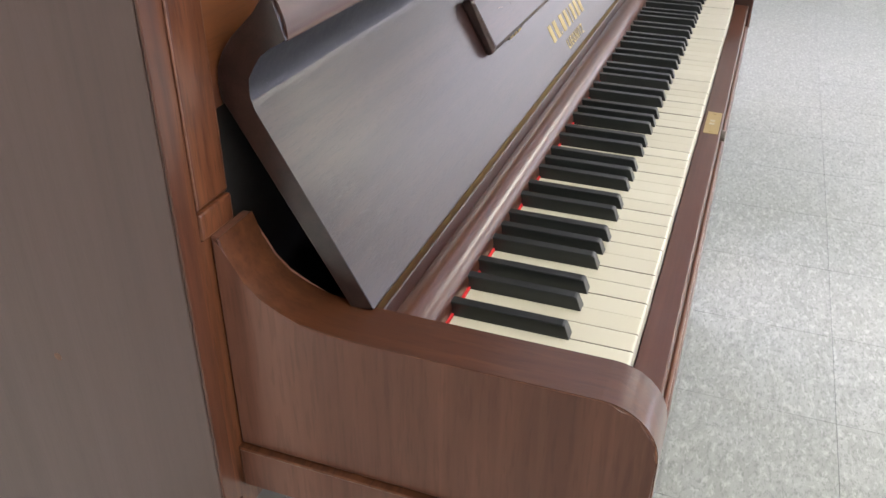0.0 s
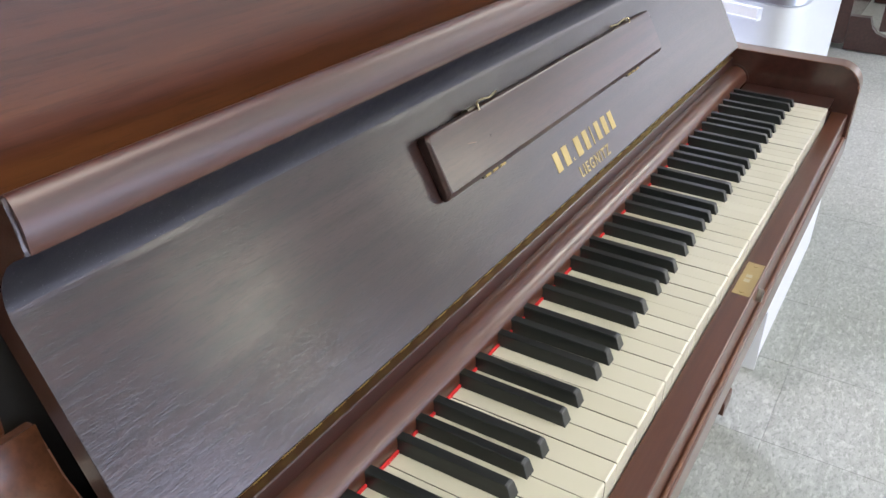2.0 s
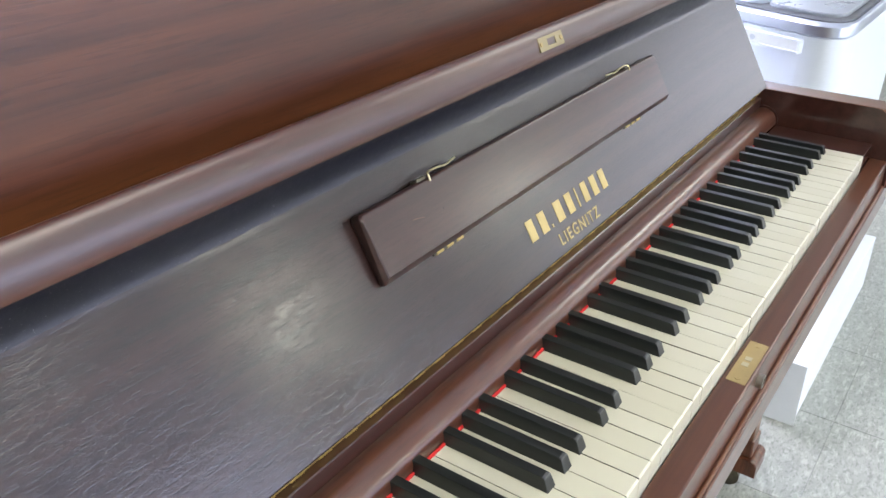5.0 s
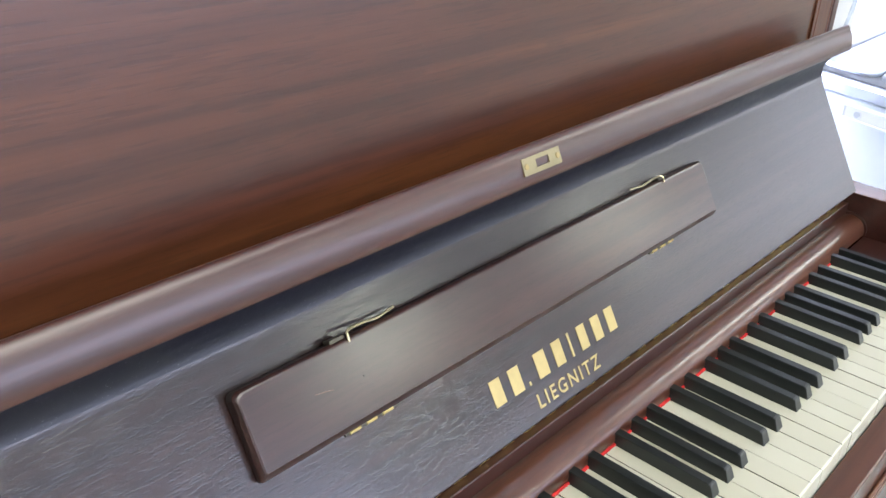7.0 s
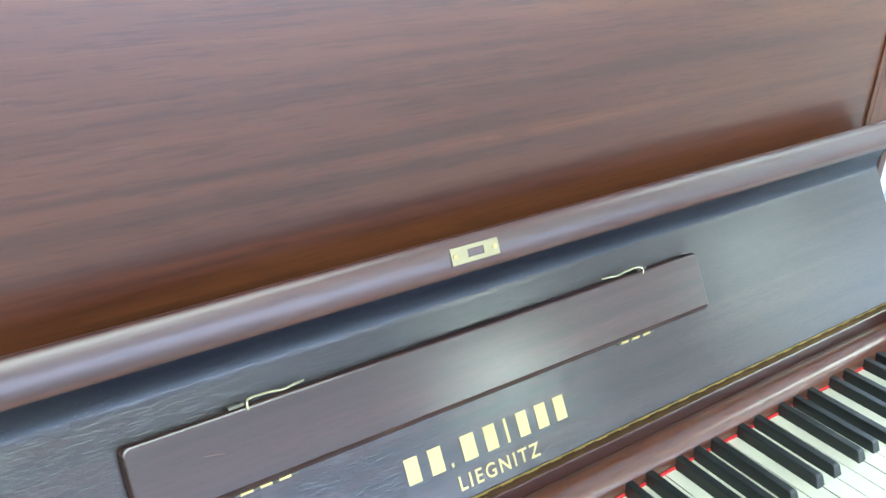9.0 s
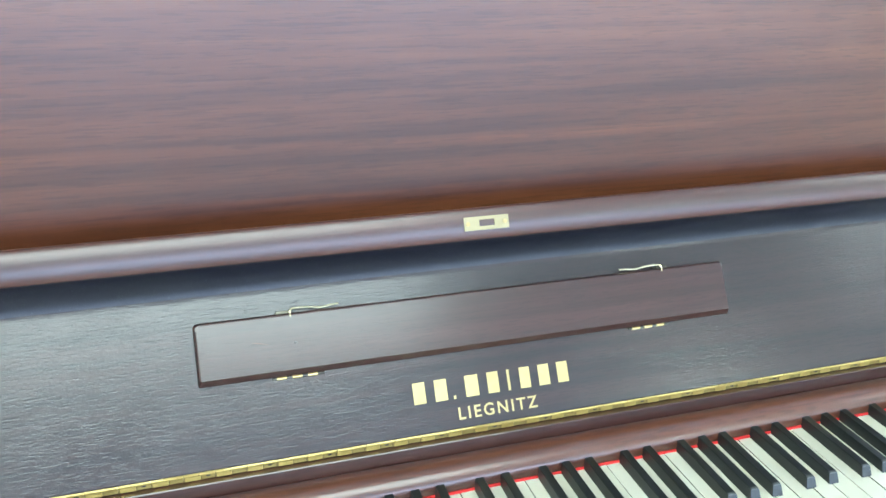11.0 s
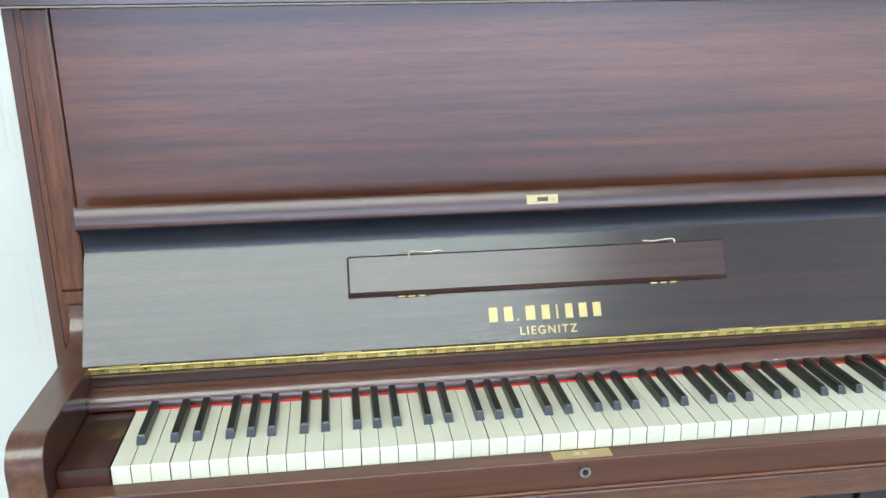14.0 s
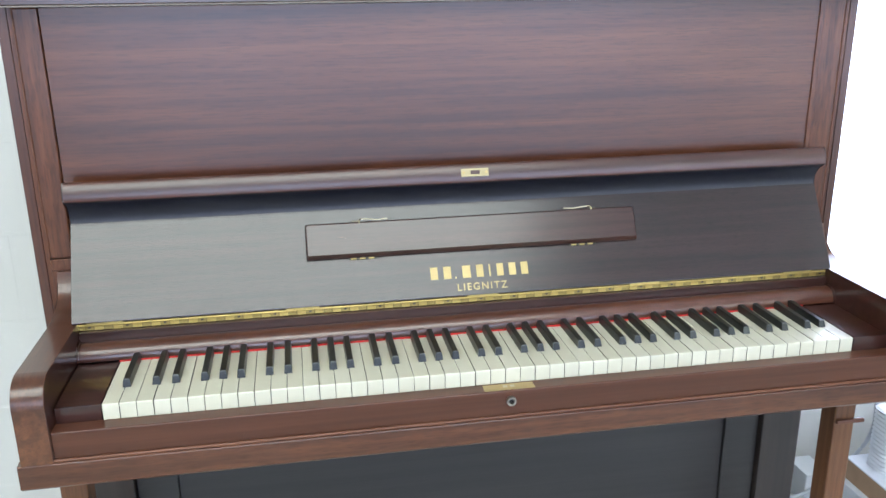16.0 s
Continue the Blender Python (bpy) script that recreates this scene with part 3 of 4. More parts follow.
for sx in (0.557, 0.6215):
    part("screw", disc(pose(sx, -0.0145, 0.7121), 0.003, 0.0008), DULL_BRASS, slip)
ring = bmesh.new()
for k in range(20):
    a0, a1 = 2 * math.pi * k / 20, 2 * math.pi * (k + 1) / 20
    for q in (((0.0042, 0), (0.0074, 0)), ((0.0074, 0), (0.0074, 0.006)), ((0.0074, 0.006), (0.0042, 0.006)), ((0.0042, 0.006), (0.0042, 0))):
        ring.faces.new([ring.verts.new((0.5895 + r * math.cos(a), -0.0325 + d, 0.6952 + r * math.sin(a))) for (r, d), a in ((q[0], a0), (q[1], a0), (q[1], a1), (q[0], a1))])
bmesh.ops.remove_doubles(ring, verts=ring.verts, dist=1e-5)
part("keyhole_ring", ring, GREY_METAL, slip, "dark metal keyhole ring")
part("keyhole", disc(pose(0.5895, -0.0269, 0.6952, 90), 0.0042, 0.0014), VOID, slip)

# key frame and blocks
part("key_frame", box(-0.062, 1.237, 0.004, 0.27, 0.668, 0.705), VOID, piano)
for a, b in ((AL[1] + 0.0012, -0.0012), (1.175 + 0.0012, AR[0] - 0.0012)):
    part("key_block", box(a, b, 0.0, 0.146, 0.706, 0.735, 0.0012), BLOCK, piano, "polished block at the end of the keys")

# keys: 50 white and 35 black, from A to A
def white_mesh():
    prof = [(0.0, 0.7060), (0.0, KEY_Z - 0.0022)] + arc(0.0018, KEY_Z - 0.0018, 0.0018, 180, 90, 3)[1:] + [(0.1465, KEY_Z), (0.1465, 0.7060)]
    me = finish(prism(prof, -0.01130, 0.01130, "x", 0.0005, 1), "white_key", IVORY, 50)
    me.materials.append(KEY_WOOD)
    for p in me.polygons:
        if abs(p.normal.x) > 0.95:
            p.material_index = 1
    return me


def black_mesh():
    bm = bmesh.new()
    rows = [(0.0496, 0.0, 0.0059), (0.0537, 0.0110, 0.0049), (0.0545, 0.0120, 0.0046), (0.0566, 0.0125, 0.0045), (0.149, 0.0128, 0.0045)]
    rings = []
    for y, h, w in rows:
        rings.append([bm.verts.new(p) for p in ((-0.0059, y, 0), (-w - 0.0001, y, h * 0.94), (-w + 0.0005, y, h), (w - 0.0005, y, h), (w + 0.0001, y, h * 0.94), (0.0059, y, 0))])
    for a, b in zip(rings, rings[1:]):
        for k in range(5):
            bm.faces.new((a[k], a[k + 1], b[k + 1], b[k]))
    bm.faces.new(rings[-1])
    bmesh.ops.remove_doubles(bm, verts=bm.verts, dist=1e-5)
    me = finish(bm, "black_key", EBONY, 28)
    me.materials.append(RUBBED)
    for p in me.polygons:
        front = p.center.y < 0.0556 and p.center.z > 0.0105
        if front and p.normal.z > 0.3 or (p.center.y < 0.054 and 0.3 < abs(p.normal.x) < 0.95 and p.area < 8e-6):
            p.material_index = 1
    return me


def key_part(name, mesh, x, y, z, tilt):
    ob = new(name, mesh)
    ob.parent = piano
    ob.matrix_parent_inverse = piano.matrix_basis.inverted()
    ob.matrix_basis = pose(x, y, z, tilt)
    return ob


wm, bmk = white_mesh(), black_mesh()
rng = random.Random(5)
for i in range(50):
    key_part("white_key", wm, (i + 0.5) * KEY_W + rng.uniform(-0.00012, 0.00012), rng.uniform(-0.0003, 0.0003), rng.uniform(-0.0004, 0.0003), 0)
SHIFT = {1: 0.0028, 3: -0.0022, 4: 0.0022, 6: -0.0030, 7: 0.0}   # from the joint between two whites, by place in the octave
for n in range(1, 50):
    k = (n - 1) % 7
    if k in (0, 2, 3, 5, 6):
        key_part("black_key", bmk, n * KEY_W + SHIFT[k + 1], rng.uniform(-0.0005, 0.0005), KEY_Z - 0.0006 + rng.uniform(-0.0003, 0.0003), 0)

# red felt, half-round rail and strip behind the keys
part("felt_strip", box(-0.001, 1.176, 0.1446, 0.156, 0.7335, 0.7372, 0.0006), FELT, piano, "red felt strip behind the keys")
roll_prof = arc(0.1680, 0.7395, 0.0216, 186, 38, 20) + [(0.188, 0.7515), (0.192, 0.7480), (0.192, 0.7370)]
part("half_round_rail", prism(roll_prof, -0.0615, 1.2370, "x", 0.0012), ROLL, piano, "half-round mahogany rail over the keys")
for a, b in ((-0.0643, -0.0612), (1.2368, 1.2392)):
    part("rail_end", prism(arc(0.1680, 0.7405, 0.0240, 0, 354, 40), a, b, "x", 0.0006, 1), BLOCK, piano, "round end of the rail")
part("hinge_strip", prism([(0.1800, 0.7480), (0.1762, 0.7520), (0.1758, 0.7748), (0.1768, 0.7758), (0.200, 0.7758), (0.200, 0.7480)], -0.0640, 1.2385, "x", 0.0008), DESK, piano)

# fallboard, leaning back open
def fall_y(z):
    return 0.176 + 0.58 * (z - 0.802)


NY, NZ = 0.0065, 0.0085     # where the nose stands on the slope
COVE = [(0.2432, 0.9215), (0.2457, 0.9262), (0.2467, 0.9300), (0.2466, 0.9345), (0.2450, 0.9415), (0.2415, 0.9500), (0.2355, 0.9582), (0.2275, 0.9642), (0.2185, 0.9678)]
NOSE_BACK = [(0.2160, 0.9690), (0.2166, 0.9715), (0.2178, 0.9755), (0.2188, 0.9822), (0.2220, 0.9890), (0.2238, 0.9945), (0.2250, 0.9972), (0.2270, 0.9980), (0.2288, 0.9962), (0.2312, 0.9900), (0.2365, 0.9830), (0.2450, 0.9765), (0.2545, 0.9680), (0.2625, 0.9575), (0.2675, 0.9465), (0.2692, 0.9360), (0.2680, 0.9260)]
FALL_PROFILE = [(fall_y(0.7932) + 0.0006, 0.7932), (fall_y(0.7945), 0.7945)] + [(y + NY, z + NZ) for y, z in COVE + NOSE_BACK] + [(fall_y(0.792) + 0.019, 0.7915)]
fallboard = part("fallboard", prism(FALL_PROFILE, -0.0715, 1.2410, "x", 0.0014), FALL, piano, "dark mahogany fallboard with a moulded nose, leaning open", 30)
# the hollow under the nose is coloured dark for its shade
fallboard.data.materials.append(COVE_SHADE)
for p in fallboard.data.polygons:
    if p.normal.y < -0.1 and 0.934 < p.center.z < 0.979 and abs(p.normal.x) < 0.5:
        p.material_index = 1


def nose_face(h, out, n=10):
    """The bulging front of the nose, from its lower to its upper lip."""
    a, b = Vector((0.2160 + NY, 0.9690 + NZ)), Vector((0.2250 + NY, 0.9972 + NZ))
    d = (b - a).normalized()
    m = Vector((-d.y, d.x))
    return [tuple(a + (b - a) * t + m * (out + 4 * h * t * (1 - t))) for t in (k / n for k in range(n + 1))]


nose_low, nose_top = [(0.2186, 0.9676), (0.2166, 0.9680), (0.2158, 0.9685)], [(0.2262, 0.9984), (0.2280, 0.9980), (0.2296, 0.9962), (0.2316, 0.9904), (0.2300, 0.9890), (0.2265, 0.9860), (0.2215, 0.9750)]
nose_prof = [(y + NY, z + NZ) for y, z in nose_low] + nose_face(0.0026, 0.0006) + [(y + NY, z + NZ) for y, z in nose_top]
part("nose_moulding", prism(nose_prof, -0.0690, 1.2385, "x", 0.0006, 1), NOSE_WOOD, fallboard, "rounded red-brown nose moulding", 75)

# a frame on the fallboard's face: u to the right, v up the slope, w out of it
SL = math.atan(0.58)
FACE = Matrix(((1, 0, 0, 0), (0, math.sin(SL), -math.cos(SL), fall_y(0.8175)), (0, math.cos(SL), math.sin(SL), 0.8175), (0, 0, 0, 1)))


def on_face(bm):
    bmesh.ops.transform(bm, matrix=FACE, verts=bm.verts)
    return bm


def v_of(z):
    return (z - 0.8175) / math.cos(SL)


# hinged music desk
d0, d1 = v_of(0.8602), v_of(0.9118)
DESK_X0, DESK_X1 = 0.2995, 0.8765


def desk_ring(side, low, r=0.005, n=5):
    """The desk's outline on the face, drawn in at its sides and at its foot."""
    a, b, c, d = DESK_X0 + side, DESK_X1 - side, d0 + low, d1 - side
    return arc(a + r * 0.3, c + r * 0.3, r * 0.3, 180, 270, n) + arc(b - r * 0.3, c + r * 0.3, r * 0.3, -90, 0, n) + arc(b - r, d - r, r, 0, 90, n) + arc(a + r, d - r, r, 90, 180, n)


bm = bmesh.new()
rings = []
for side, low, w, w_low in ((0.0006, 0.0006, 0.0012, 0.0012), (0.0, 0.0, 0.0020, 0.0020), (0.0, 0.0, 0.0102, 0.0062), (0.0005, 0.0005, 0.0114, 0.0072), (0.0018, 0.0042, 0.0127, 0.0118), (0.0030, 0.0054, 0.0130, 0.0128)):
    ring = desk_ring(side, low)
    rings.append([bm.verts.new((u, v, w_low if v < d0 + low + 0.002 else w)) for u, v in ring])
for a, b in zip(rings, rings[1:]):
    for k in range(len(a)):
        f = bm.faces.new((a[k], a[(k + 1) % len(a)], b[(k + 1) % len(a)], b[k]))
        # the outer edge faces get the dark shade colour
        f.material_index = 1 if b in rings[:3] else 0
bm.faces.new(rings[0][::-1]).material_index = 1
bm.faces.new(rings[-1])
desk = part("music_desk", on_face(bm), DESK, fallboard, "folded music desk with rounded edges", 25)
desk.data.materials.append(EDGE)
for x0 in (0.372, 0.756):
    for k in range(3):
        part("desk_hinge", on_face(prism(arc(d0 - 0.0016, 0.0022, 0.0018, 0, 330, 8), x0 + 0.015 * k, x0 + 0.015 * k + 0.0095)), BRASS, fallboard)
    part("desk_hinge_pin", on_face(prism(arc(d0 - 0.0016, 0.0022, 0.0012, 0, 330, 8), x0 - 0.004, x0 + 0.046)), DARK_METAL, fallboard)
for x0, s in ((0.3905, 1), (0.797, -1)):
    pts = smooth_path([(x0, d1 - 0.0035, 0.0136), (x0, d1 + 0.0010, 0.0142), (x0 + s * 0.003, d1 + 0.0040, 0.0128), (x0 + s * 0.018, d1 + 0.0037, 0.0112), (x0 + s * 0.030, d1 + 0.0022, 0.0106), (x0 + s * 0.040, d1 + 0.0032, 0.0096), (x0 + s * 0.048, d1 + 0.0037, 0.0082)], 5)
    part("latch_hook", on_face(tube(pts, 0.0010)), PALE_BRASS, fallboard, "bent pale brass latch hook")

for x0 in (0.3845, 0.8005):
    part("latch_plate", on_face(box(x0 - 0.0075, x0 + 0.0055, d1 - 0.0006, d1 + 0.0026, 0.0030, 0.0112, 0.0005, 1)), DARK_METAL, fallboard, "dark latch bracket on the desk's top edge")

# a chip in the side's veneer
part("chip", disc(pose(L - 0.0001, 0.4008, 0.7390, 0, 90), 0.0036, 0.0004, 9), COPPER_EDGE, piano, "small pale chip in the veneer")

# a scratch and a nick in the desk's polish
part("scratch", on_face(prism([(0.352, d0 + 0.0350), (0.360, d0 + 0.0338), (0.3665, d0 + 0.0322), (0.3665, d0 + 0.0318), (0.360, d0 + 0.0332), (0.352, d0 + 0.0346)], 0.0129, 0.01312, "z")), COPPER_EDGE, desk)
part("nick", on_face(disc(pose(0.3925, d0 + 0.0305, 0.0130), 0.0009, 0.0003, 8)), EDGE, desk)

# brass lock plate let into the nose
NOSE = Matrix.Translation((0.5880, 0.2163 + NY, 0.9855 + NZ)) @ Matrix.Rotation(radians(65), 4, "X")
lock = bmesh.new()
for x0, x1, y0, y1 in ((-0.0235, -0.0075, -0.0068, 0.0068), (0.0085, 0.0235, -0.0068, 0.0068), (-0.0075, 0.0085, -0.0068, -0.0030), (-0.0075, 0.0085, 0.0035, 0.0068)):
    box(x0, x1, y0, y1, -0.006, -0.0008, bm=lock)
bmesh.ops.transform(lock, matrix=NOSE, verts=lock.verts)
part("lock_plate", lock, LOCK_BRASS, fallboard, "brass lock plate with a dark slot")
slot = box(-0.0074, 0.0084, -0.0034, 0.0044, -0.006, -0.0022)
bmesh.ops.transform(slot, matrix=NOSE, verts=slot.verts)
part("lock_slot", slot, VOID, fallboard)
for sx in (-0.0195, 0.0195):
    part("screw", disc(NOSE @ pose(sx, 0, -0.0006), 0.0024, 0.0008), DULL_BRASS, fallboard)

# the maker's mark: plain gilt bars, and the town's name in gilt letters
CAP, BASE = 0.0215, v_of(0.8196)
for a, b, c, d in ((0.5020, 0.5185, 0, 1), (0.5245, 0.5415, 0, 1), (0.5455, 0.5485, 0, 0.16), (0.5570, 0.5755, 0, 1), (0.5815, 0.5975, 0, 1), (0.6050, 0.6085, 0, 1), (0.6175, 0.6325, 0, 1), (0.6385, 0.6545, 0, 1), (0.6600, 0.6760, 0, 1)):
    part("gilt_bar", on_face(box(a + 0.12 * (b - a), b - 0.12 * (b - a), BASE + CAP * c, BASE + CAP * d, 0.0001, 0.0006)), GILT, fallboard)
font = bpy.data.curves.new("town_name", "FONT")
font.body, font.size, font.extrude, font.space_character = "LIEGNITZ", 0.0163, 0.0002, 1.28
font.offset = 0.0002
holder = new("town_name", font)
bpy.context.view_layer.update()
text_mesh = bpy.data.meshes.new_from_object(holder.evaluated_get(bpy.context.evaluated_depsgraph_get()))
bpy.data.objects.remove(holder)
xs = [v.co.x for v in text_mesh.vertices]
zs = [v.co.y for v in text_mesh.vertices]
for v in text_mesh.vertices:
    v.co = FACE @ Vector((0.5485 + (v.co.x - min(xs)) * 0.0865 / (max(xs) - min(xs)), v_of(0.8012) + v.co.y * 0.0122 / max(zs), v.co.z + 0.0004))
text_mesh.materials.clear()
text_mesh.materials.append(GILT)
town = new("inscription", text_mesh)
town.parent = fallboard
town.matrix_parent_inverse = base_of(fallboard).inverted()
tagged(town, "small gilt lettering")

# continuous brass hinge under the fallboard
hinge = part("piano_hinge", box(-0.0735, 1.2420, 0.1838, 0.1870, 0.7764, 0.7896), TARNISHED, piano, "long brass piano hinge")
step = 0.0290
for i in range(45):
    x0 = -0.0700 + i * step
    part("knuckle", prism(arc(0.1792, 0.7870, 0.0026, 0, 330, 9), x0 + 0.0003, x0 + step - 0.0003), HINGE_BRASS, hinge)
    part("knuckle_plate", box(x0 + 0.0005, x0 + 0.0150, 0.1824, 0.1840, 0.7767, 0.7862, 0.0006, 1), HINGE_BRASS, hinge)
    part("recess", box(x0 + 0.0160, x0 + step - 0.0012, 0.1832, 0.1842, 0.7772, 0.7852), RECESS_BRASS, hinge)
for x0 in (-0.050, 0.2600, 0.5640, 0.8560, 1.150):
    part("leaf", box(x0, x0 + 0.055, 0.1760, 0.1782, 0.7880, 0.7918, 0.0004, 1), HINGE_BRASS, hinge)
for i in range(23):
    part("screw", disc(pose(-0.048 + i * 0.0580, 0.1828, 0.7822, 90), 0.0026, 0.0016), DARK_METAL, hinge)

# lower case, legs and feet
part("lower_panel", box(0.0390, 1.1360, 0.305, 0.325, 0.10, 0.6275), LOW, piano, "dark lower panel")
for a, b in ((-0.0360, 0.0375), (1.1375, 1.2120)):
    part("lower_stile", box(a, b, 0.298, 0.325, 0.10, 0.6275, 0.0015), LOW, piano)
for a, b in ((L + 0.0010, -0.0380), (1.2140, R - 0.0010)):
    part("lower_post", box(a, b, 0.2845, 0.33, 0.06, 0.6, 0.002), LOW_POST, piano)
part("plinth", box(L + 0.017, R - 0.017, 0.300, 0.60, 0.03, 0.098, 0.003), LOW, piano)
for a, b in ((-0.096, -0.056), (1.216, 1.256)):
    leg = part("leg", box(a, b, 0.070, 0.112, 0.085, 0.6275, 0.003), LEG, piano, "square mahogany leg")
    part("leg_moulding", box(a - 0.0005, b + 0.015, 0.062, 0.0696, 0.535, 0.5430, 0.0025), COPPER_EDGE, leg)
    for s0, s1, drop in ((a - 0.034, a, 0.015), (b + 0.040, b, 0.019)):
        bracket = [(s0, 0.6270), (s1, 0.6270), (s1, 0.6270 - drop), (s1 + 0.45 * (s0 - s1), 0.6270 - 0.55 * drop), (s1 + 0.8 * (s0 - s1), 0.6270 - 0.45 * drop)]
        part("leg_bracket", prism(bracket, 0.080, 0.116, "y"), POST, leg)
    part("leg_foot", box(a - 0.004, b + 0.004, 0.066, 0.116, 0.0855, 0.125, 0.004), POST, leg)
    toe = [(0.052, 0.048), (0.052, 0.073)] + arc(0.064, 0.073, 0.012, 180, 90, 4) + [(0.64, 0.085), (0.64, 0.048)]
    part("toe_block", prism(toe, a - 0.012, b + 0.012, "x", 0.003), POST, piano, "long toe block under the leg")
    part("castor", disc(pose(a + 0.010, 0.105, 0.0240, 0, 90), 0.0240, 0.02), DARK_METAL, piano)

# ---- beside the piano ----
# white bin with a steel rim and a grey lid
def plan_round(corners, r, n=6):
    """A polygon's outline with its corners rounded."""
    out = []
    m = len(corners)
    for i in range(m):
        p, a, b = Vector(corners[i]), Vector(corners[i - 1]), Vector(corners[(i + 1) % m])
        u, v = (a - p).normalized(), (b - p).normalized()
        half = u.angle(v) / 2
        s, e = p + u * (r / math.tan(half)), p + v * (r / math.tan(half))
        for k in range(n + 1):
            t = k / n
            q = s * (1 - t) ** 2 + 2 * p * t * (1 - t) + e * t * t
            out.append((q.x, q.y))
    return out


def loft(outline, levels):
    """Rings of one outline, each shrunk about its middle: (z, inset)."""
    bm = bmesh.new()
    cx, cy = sum(p[0] for p in outline) / len(outline), sum(p[1] for p in outline) / len(outline)
    rings = []
    for z, inset in levels:
        ring = []
        for x, y in outline:
            d = Vector((cx - x, cy - y))
            q = Vector((x, y)) + d.normalized() * inset
            ring.append(bm.verts.new((q.x, q.y, z)))
        rings.append(ring)
    for a, b in zip(rings, rings[1:]):
        for k in range(len(a)):
            bm.faces.new((a[k], a[(k + 1) % len(a)], b[(k + 1) % len(a)], b[k]))
    bm.faces.new(rings[0][::-1])
    bm.faces.new(rings[-1])
    return bm


BIN = [(1.682, 0.142), (2.42, 0.132), (2.42, 0.49), (1.80, 0.485)]
bin_thing = thing("waste_bin", 2.1, 0.31, 0.0, "white plastic bin with polished steel rim and grey lid", "bin")
out = plan_round(BIN, 0.07)
part("body", loft(out, [(0.0, 0.03), (0.02, 0.022), (0.772, 0.003), (0.776, 0.006)]), BIN_WHITE, bin_thing)
part("rim", loft(out, [(0.7765, 0.0), (0.779, -0.003), (0.798, -0.003), (0.803, 0.002), (0.805, 0.012), (0.800, 0.016)]), STEEL, bin_thing, "polished steel rim")
part("gasket", loft(out, [(0.8005, 0.018), (0.8065, 0.020), (0.8065, 0.026)]), SHADE_GREY, bin_thing)
part("lid", loft(plan_round([(1.745, 0.168), (2.385, 0.158), (2.385, 0.332), (1.80, 0.338)], 0.05), [(0.8068, 0.0), (0.812, 0.001), (0.814, 0.005)]), LID_GREY, bin_thing, "smooth grey lid")
part("back_lid", loft(plan_round([(1.80, 0.343), (2.385, 0.337), (2.385, 0.462), (1.845, 0.460)], 0.03), [(0.8068, 0.0), (0.812, 0.001), (0.814, 0.005)]), STEEL, bin_thing)
grip_m = Matrix.Translation((1.708, 0.285, 0.765)) @ Matrix.Rotation(radians(-19), 4, "Z")
pocket = bmesh.new()
for y0, y1, z0, z1, w in ((-0.060, 0.085, -0.024, -0.019, 0.0042), (-0.060, 0.085, 0.001, 0.004, 0.0012), (-0.060, -0.056, -0.019, 0.001, 0.0022), (0.081, 0.085, -0.019, 0.001, 0.0022)):
    box(-0.002 - w, 0.012, y0, y1, z0, z1, 0.0008, 1, pocket)
bmesh.ops.transform(pocket, matrix=grip_m, verts=pocket.verts)
part("grip_rim", pocket, BIN_WHITE, bin_thing)
scoop = box(-0.0024, 0.011, -0.0555, 0.0805, -0.0188, 0.0008)
bmesh.ops.transform(scoop, matrix=grip_m, verts=scoop.verts)
part("grip_recess", scoop, OFF_WHITE, bin_thing, "shallow grip pocket")
part("screw", disc(grip_m @ pose(-0.0030, 0.052, -0.009, 0, 90), 0.006, 0.003), CABLE, bin_thing)

# long white carton on the floor
carton = thing("carton", 1.84, 0.082, 0.0, "long white carton with a torn corner on the floor", "box")
part("body", box(1.478, 2.215, 0.044, 0.120, 0.0, 0.152, 0.002), CARTON_WHITE, carton)
part("flap", prism([(1.477, 0.0), (1.4735, 0.0), (1.4700, 0.158), (1.4755, 0.160)], 0.040, 0.122, "y"), CARTON_WHITE, carton)

part("tear", prism([(1.4785, 0.147), (1.4830, 0.136), (1.4800, 0.118), (1.4815, 0.104), (1.4775, 0.088)], 0.0428, 0.0437, "y"), VOID, carton, "dark torn slit")

# flat white box, a cardboard tray on it and a length of ribbed hose
flat = thing("flat_box", 1.65, 0.41, 0.0, "flat white box under the cardboard tray", "box")
part("body", box(1.596, 1.714, 0.29, 0.53, 0.0, 0.0920, 0.002), CARTON_WHITE, flat)
tray = thing("cardboard_box", 1.66, 0.41, 0.0925, "low brown cardboard tray with a white top", "box")
part("body", box(1.611, 1.712, 0.30, 0.52, 0.0925, 0.1480, 0.002), CARDBOARD, tray)
part("top", box(1.608, 1.714, 0.297, 0.523, 0.1485, 0.1530, 0.001), CARTON_WHITE, tray)
hose = thing("ribbed_hose", 1.68, 0.46, 0.153, "short upright length of white ribbed hose", "hose")
prof = []
for i in range(15):
    prof += [(0.0, 0.153 + i * 0.011), (0.005, 0.1585 + i * 0.011)]
ribs = plan_round([(1.635, 0.42), (1.69, 0.42), (1.69, 0.495), (1.635, 0.495)], 0.025)
part("body", loft(ribs, [(z, w) for w, z in prof]), CARTON_WHITE, hose)
adapter = thing("power_adapter", 1.565, 0.60, 0.0, "grey-white power box on the floor by the wall", "power box")
part("body", box(1.530, 1.590, 0.556, 0.64, 0.0, 0.080, 0.004), OFF_WHITE, adapter)
part("lid", box(1.528, 1.592, 0.554, 0.642, 0.0805, 0.087, 0.002), OFF_WHITE, adapter)
cable = thing("cable", 1.54, 0.53, 0.0, "grey cable looping between the boxes", "cable")
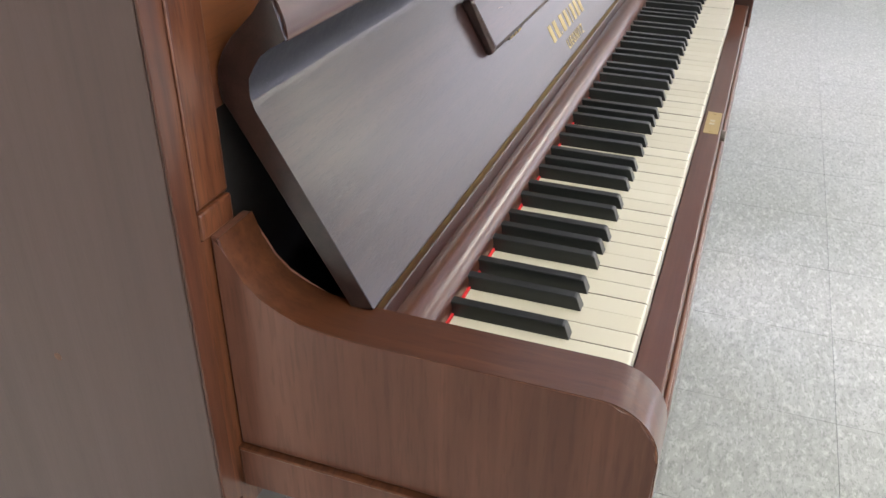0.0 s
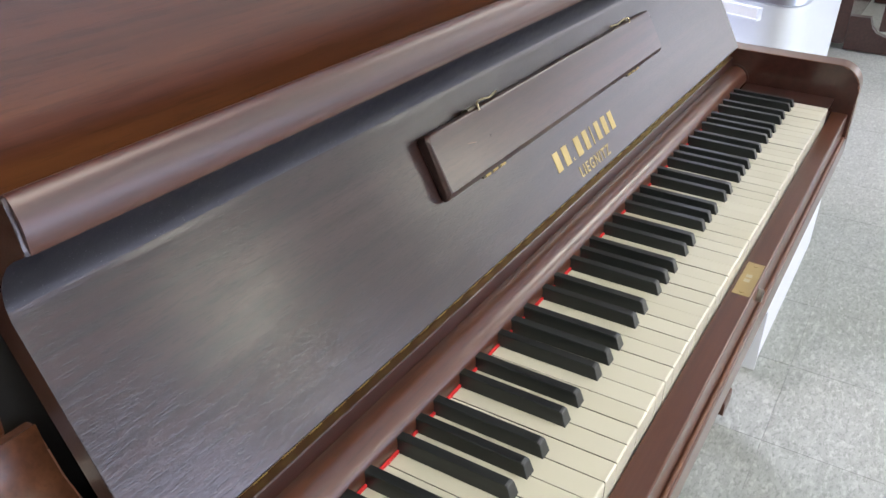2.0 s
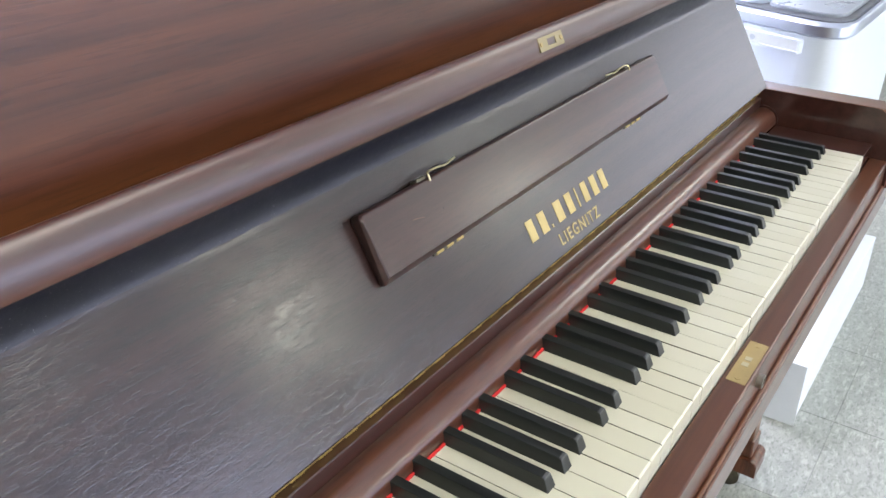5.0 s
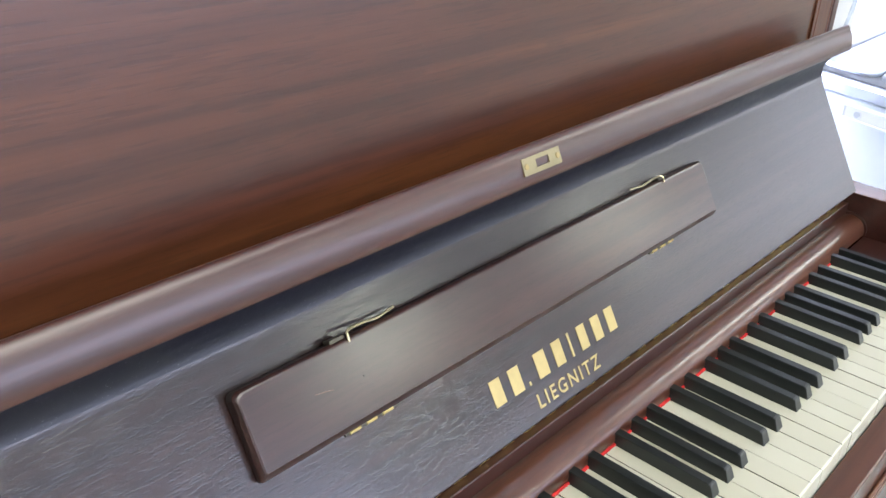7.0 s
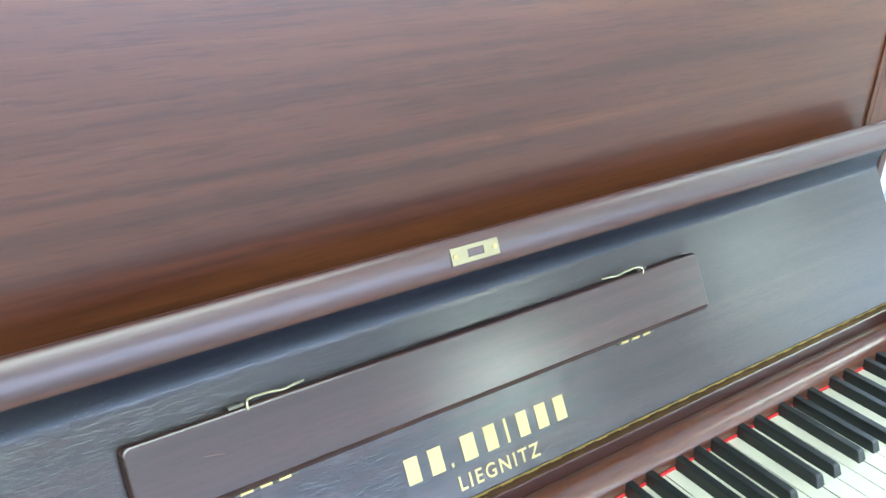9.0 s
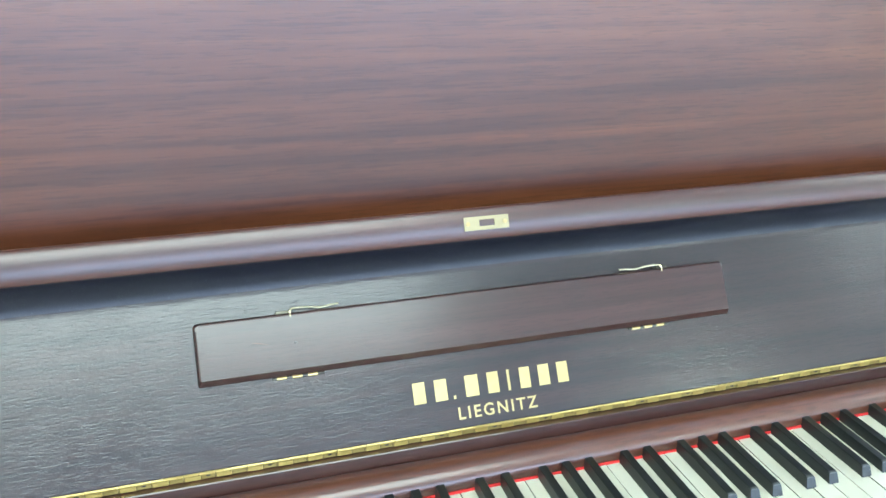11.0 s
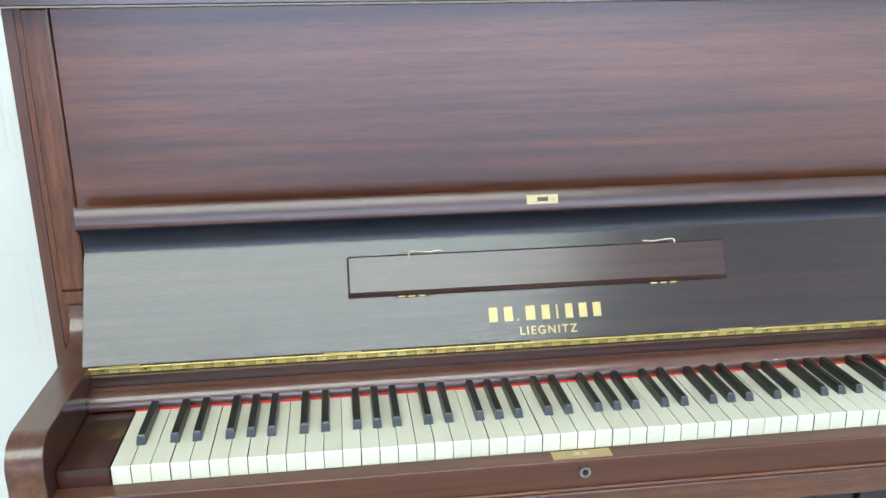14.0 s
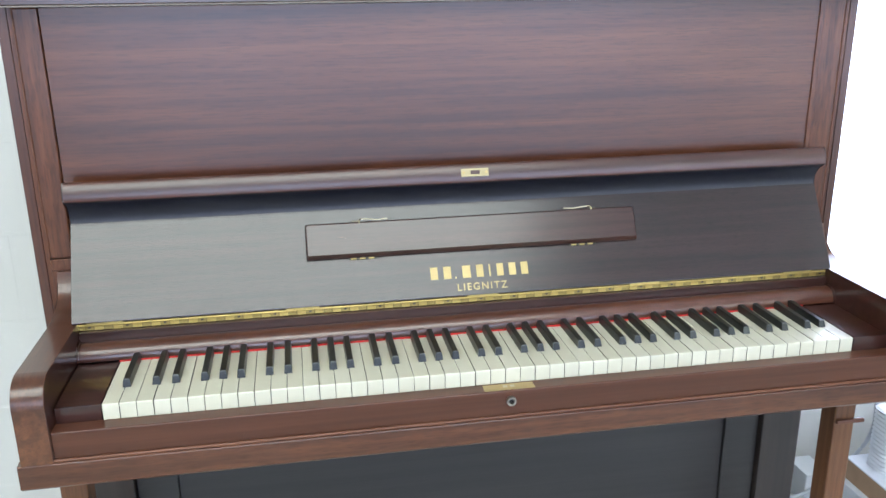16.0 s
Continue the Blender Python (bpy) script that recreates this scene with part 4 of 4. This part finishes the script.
part("cord", tube(smooth_path([(1.44, 0.60, 0.006), (1.485, 0.560, 0.022), (1.530, 0.545, 0.045), (1.575, 0.541, 0.082), (1.615, 0.537, 0.112), (1.645, 0.533, 0.150), (1.660, 0.520, 0.195), (1.660, 0.506, 0.25), (1.655, 0.502, 0.31)]), 0.0048), CABLE, cable)

# socket with a cord on the pier between the windows
socket = thing("wall_socket", 2.60, 0.70, 0.9, "white wall socket with a plugged-in cord", "socket")
part("plate", box(2.535, 2.665, 0.708, 0.7195, 0.87, 1.0, 0.003), OFF_WHITE, socket)
part("plug", box(2.595, 2.635, 0.672, 0.7075, 0.885, 0.925, 0.006), CABLE, socket)
part("cord", tube(smooth_path([(2.615, 0.675, 0.886), (2.61, 0.672, 0.82), (2.59, 0.680, 0.72), (2.57, 0.690, 0.60), (2.58, 0.700, 0.3), (2.58, 0.7, 0.02)]), 0.005), CABLE, socket)

# another piano further along the wall
other = thing("upright_piano", 5.3, 0.4, 0.0, "dark brown upright piano further along the wall", "piano")
P2 = 4.60
part("side_panel", box(P2 + 0.03, P2 + 0.055, 0.30, 0.68, 0.03, 1.25, 0.003), DESK, other)
part("case", box(P2 + 0.056, P2 + 1.42, 0.31, 0.67, 0.03, 1.24, 0.003), DESK, other)
part("side_panel", box(P2 + 1.421, P2 + 1.446, 0.30, 0.68, 0.03, 1.25, 0.003), DESK, other)
part("lid", box(P2 + 0.015, P2 + 1.461, 0.27, 0.69, 1.2505, 1.28, 0.004), DESK, other)
part("key_bed", box(P2 + 0.03, P2 + 1.446, 0.02, 0.299, 0.62, 0.70, 0.004), DESK, other)
part("fallboard", box(P2 + 0.08, P2 + 1.39, 0.04, 0.299, 0.7005, 0.80, 0.02), DESK, other)
for x in (P2 + 0.03, P2 + 1.39):
    part("leg", box(x, x + 0.055, 0.09, 0.15, 0.12, 0.619, 0.004), DESK, other)
    ogee = [(0.07, 0.005), (0.07, 0.075), (0.085, 0.09), (0.12, 0.095), (0.16, 0.105), (0.185, 0.13), (0.2, 0.18), (0.299, 0.18), (0.299, 0.005)]
    part("toe_block", prism(ogee, x - 0.004, x + 0.06, "x", 0.003), DESK, other)

# ---- floor of vinyl tiles ----
floor = thing("floor", 2, -1.8, 0, "speckled grey-green vinyl tile floor", "floor", kind="structure")
part("screed", box(X0 - THICK, X1 + THICK, Y0 - THICK, Y1 + THICK, -0.12, -0.0022), GROUT, floor)
TILE = 0.305
tm = finish(box(-TILE / 2 + 0.0004, TILE / 2 - 0.0004, -TILE / 2 + 0.0004, TILE / 2 - 0.0004, -0.0021, 0.0, 0.0005, 1), "tile", VINYL)
JX, JY = 1.845, -0.030
far = bmesh.new()
made = 0
for i in range(-18, 25):
    for j in range(-27, 3):
        x0, y0 = JX + i * TILE, JY + j * TILE
        x1, y1 = min(x0 + TILE, X1), min(y0 + TILE, Y1)
        x0, y0 = max(x0, X0), max(y0, Y0)
        if x1 - x0 < 0.02 or y1 - y0 < 0.02:
            continue
        if 0.9 < x0 < 5.6 and y0 > -2.2 and x1 - x0 > TILE - 0.01 and y1 - y0 > TILE - 0.01:
            ob = new("tile", tm)
            ob.parent = floor
            ob.matrix_parent_inverse = floor.matrix_basis.inverted()
            ob.matrix_basis = pose((x0 + x1) / 2, (y0 + y1) / 2, 0)
        else:
            box(x0 + 0.0006, x1 - 0.0006, y0 + 0.0006, y1 - 0.0006, -0.0021, 0.0, bm=far)
rest = part("tiles_beyond", far, VINYL, floor)
tagged(rest, kind="stuff")
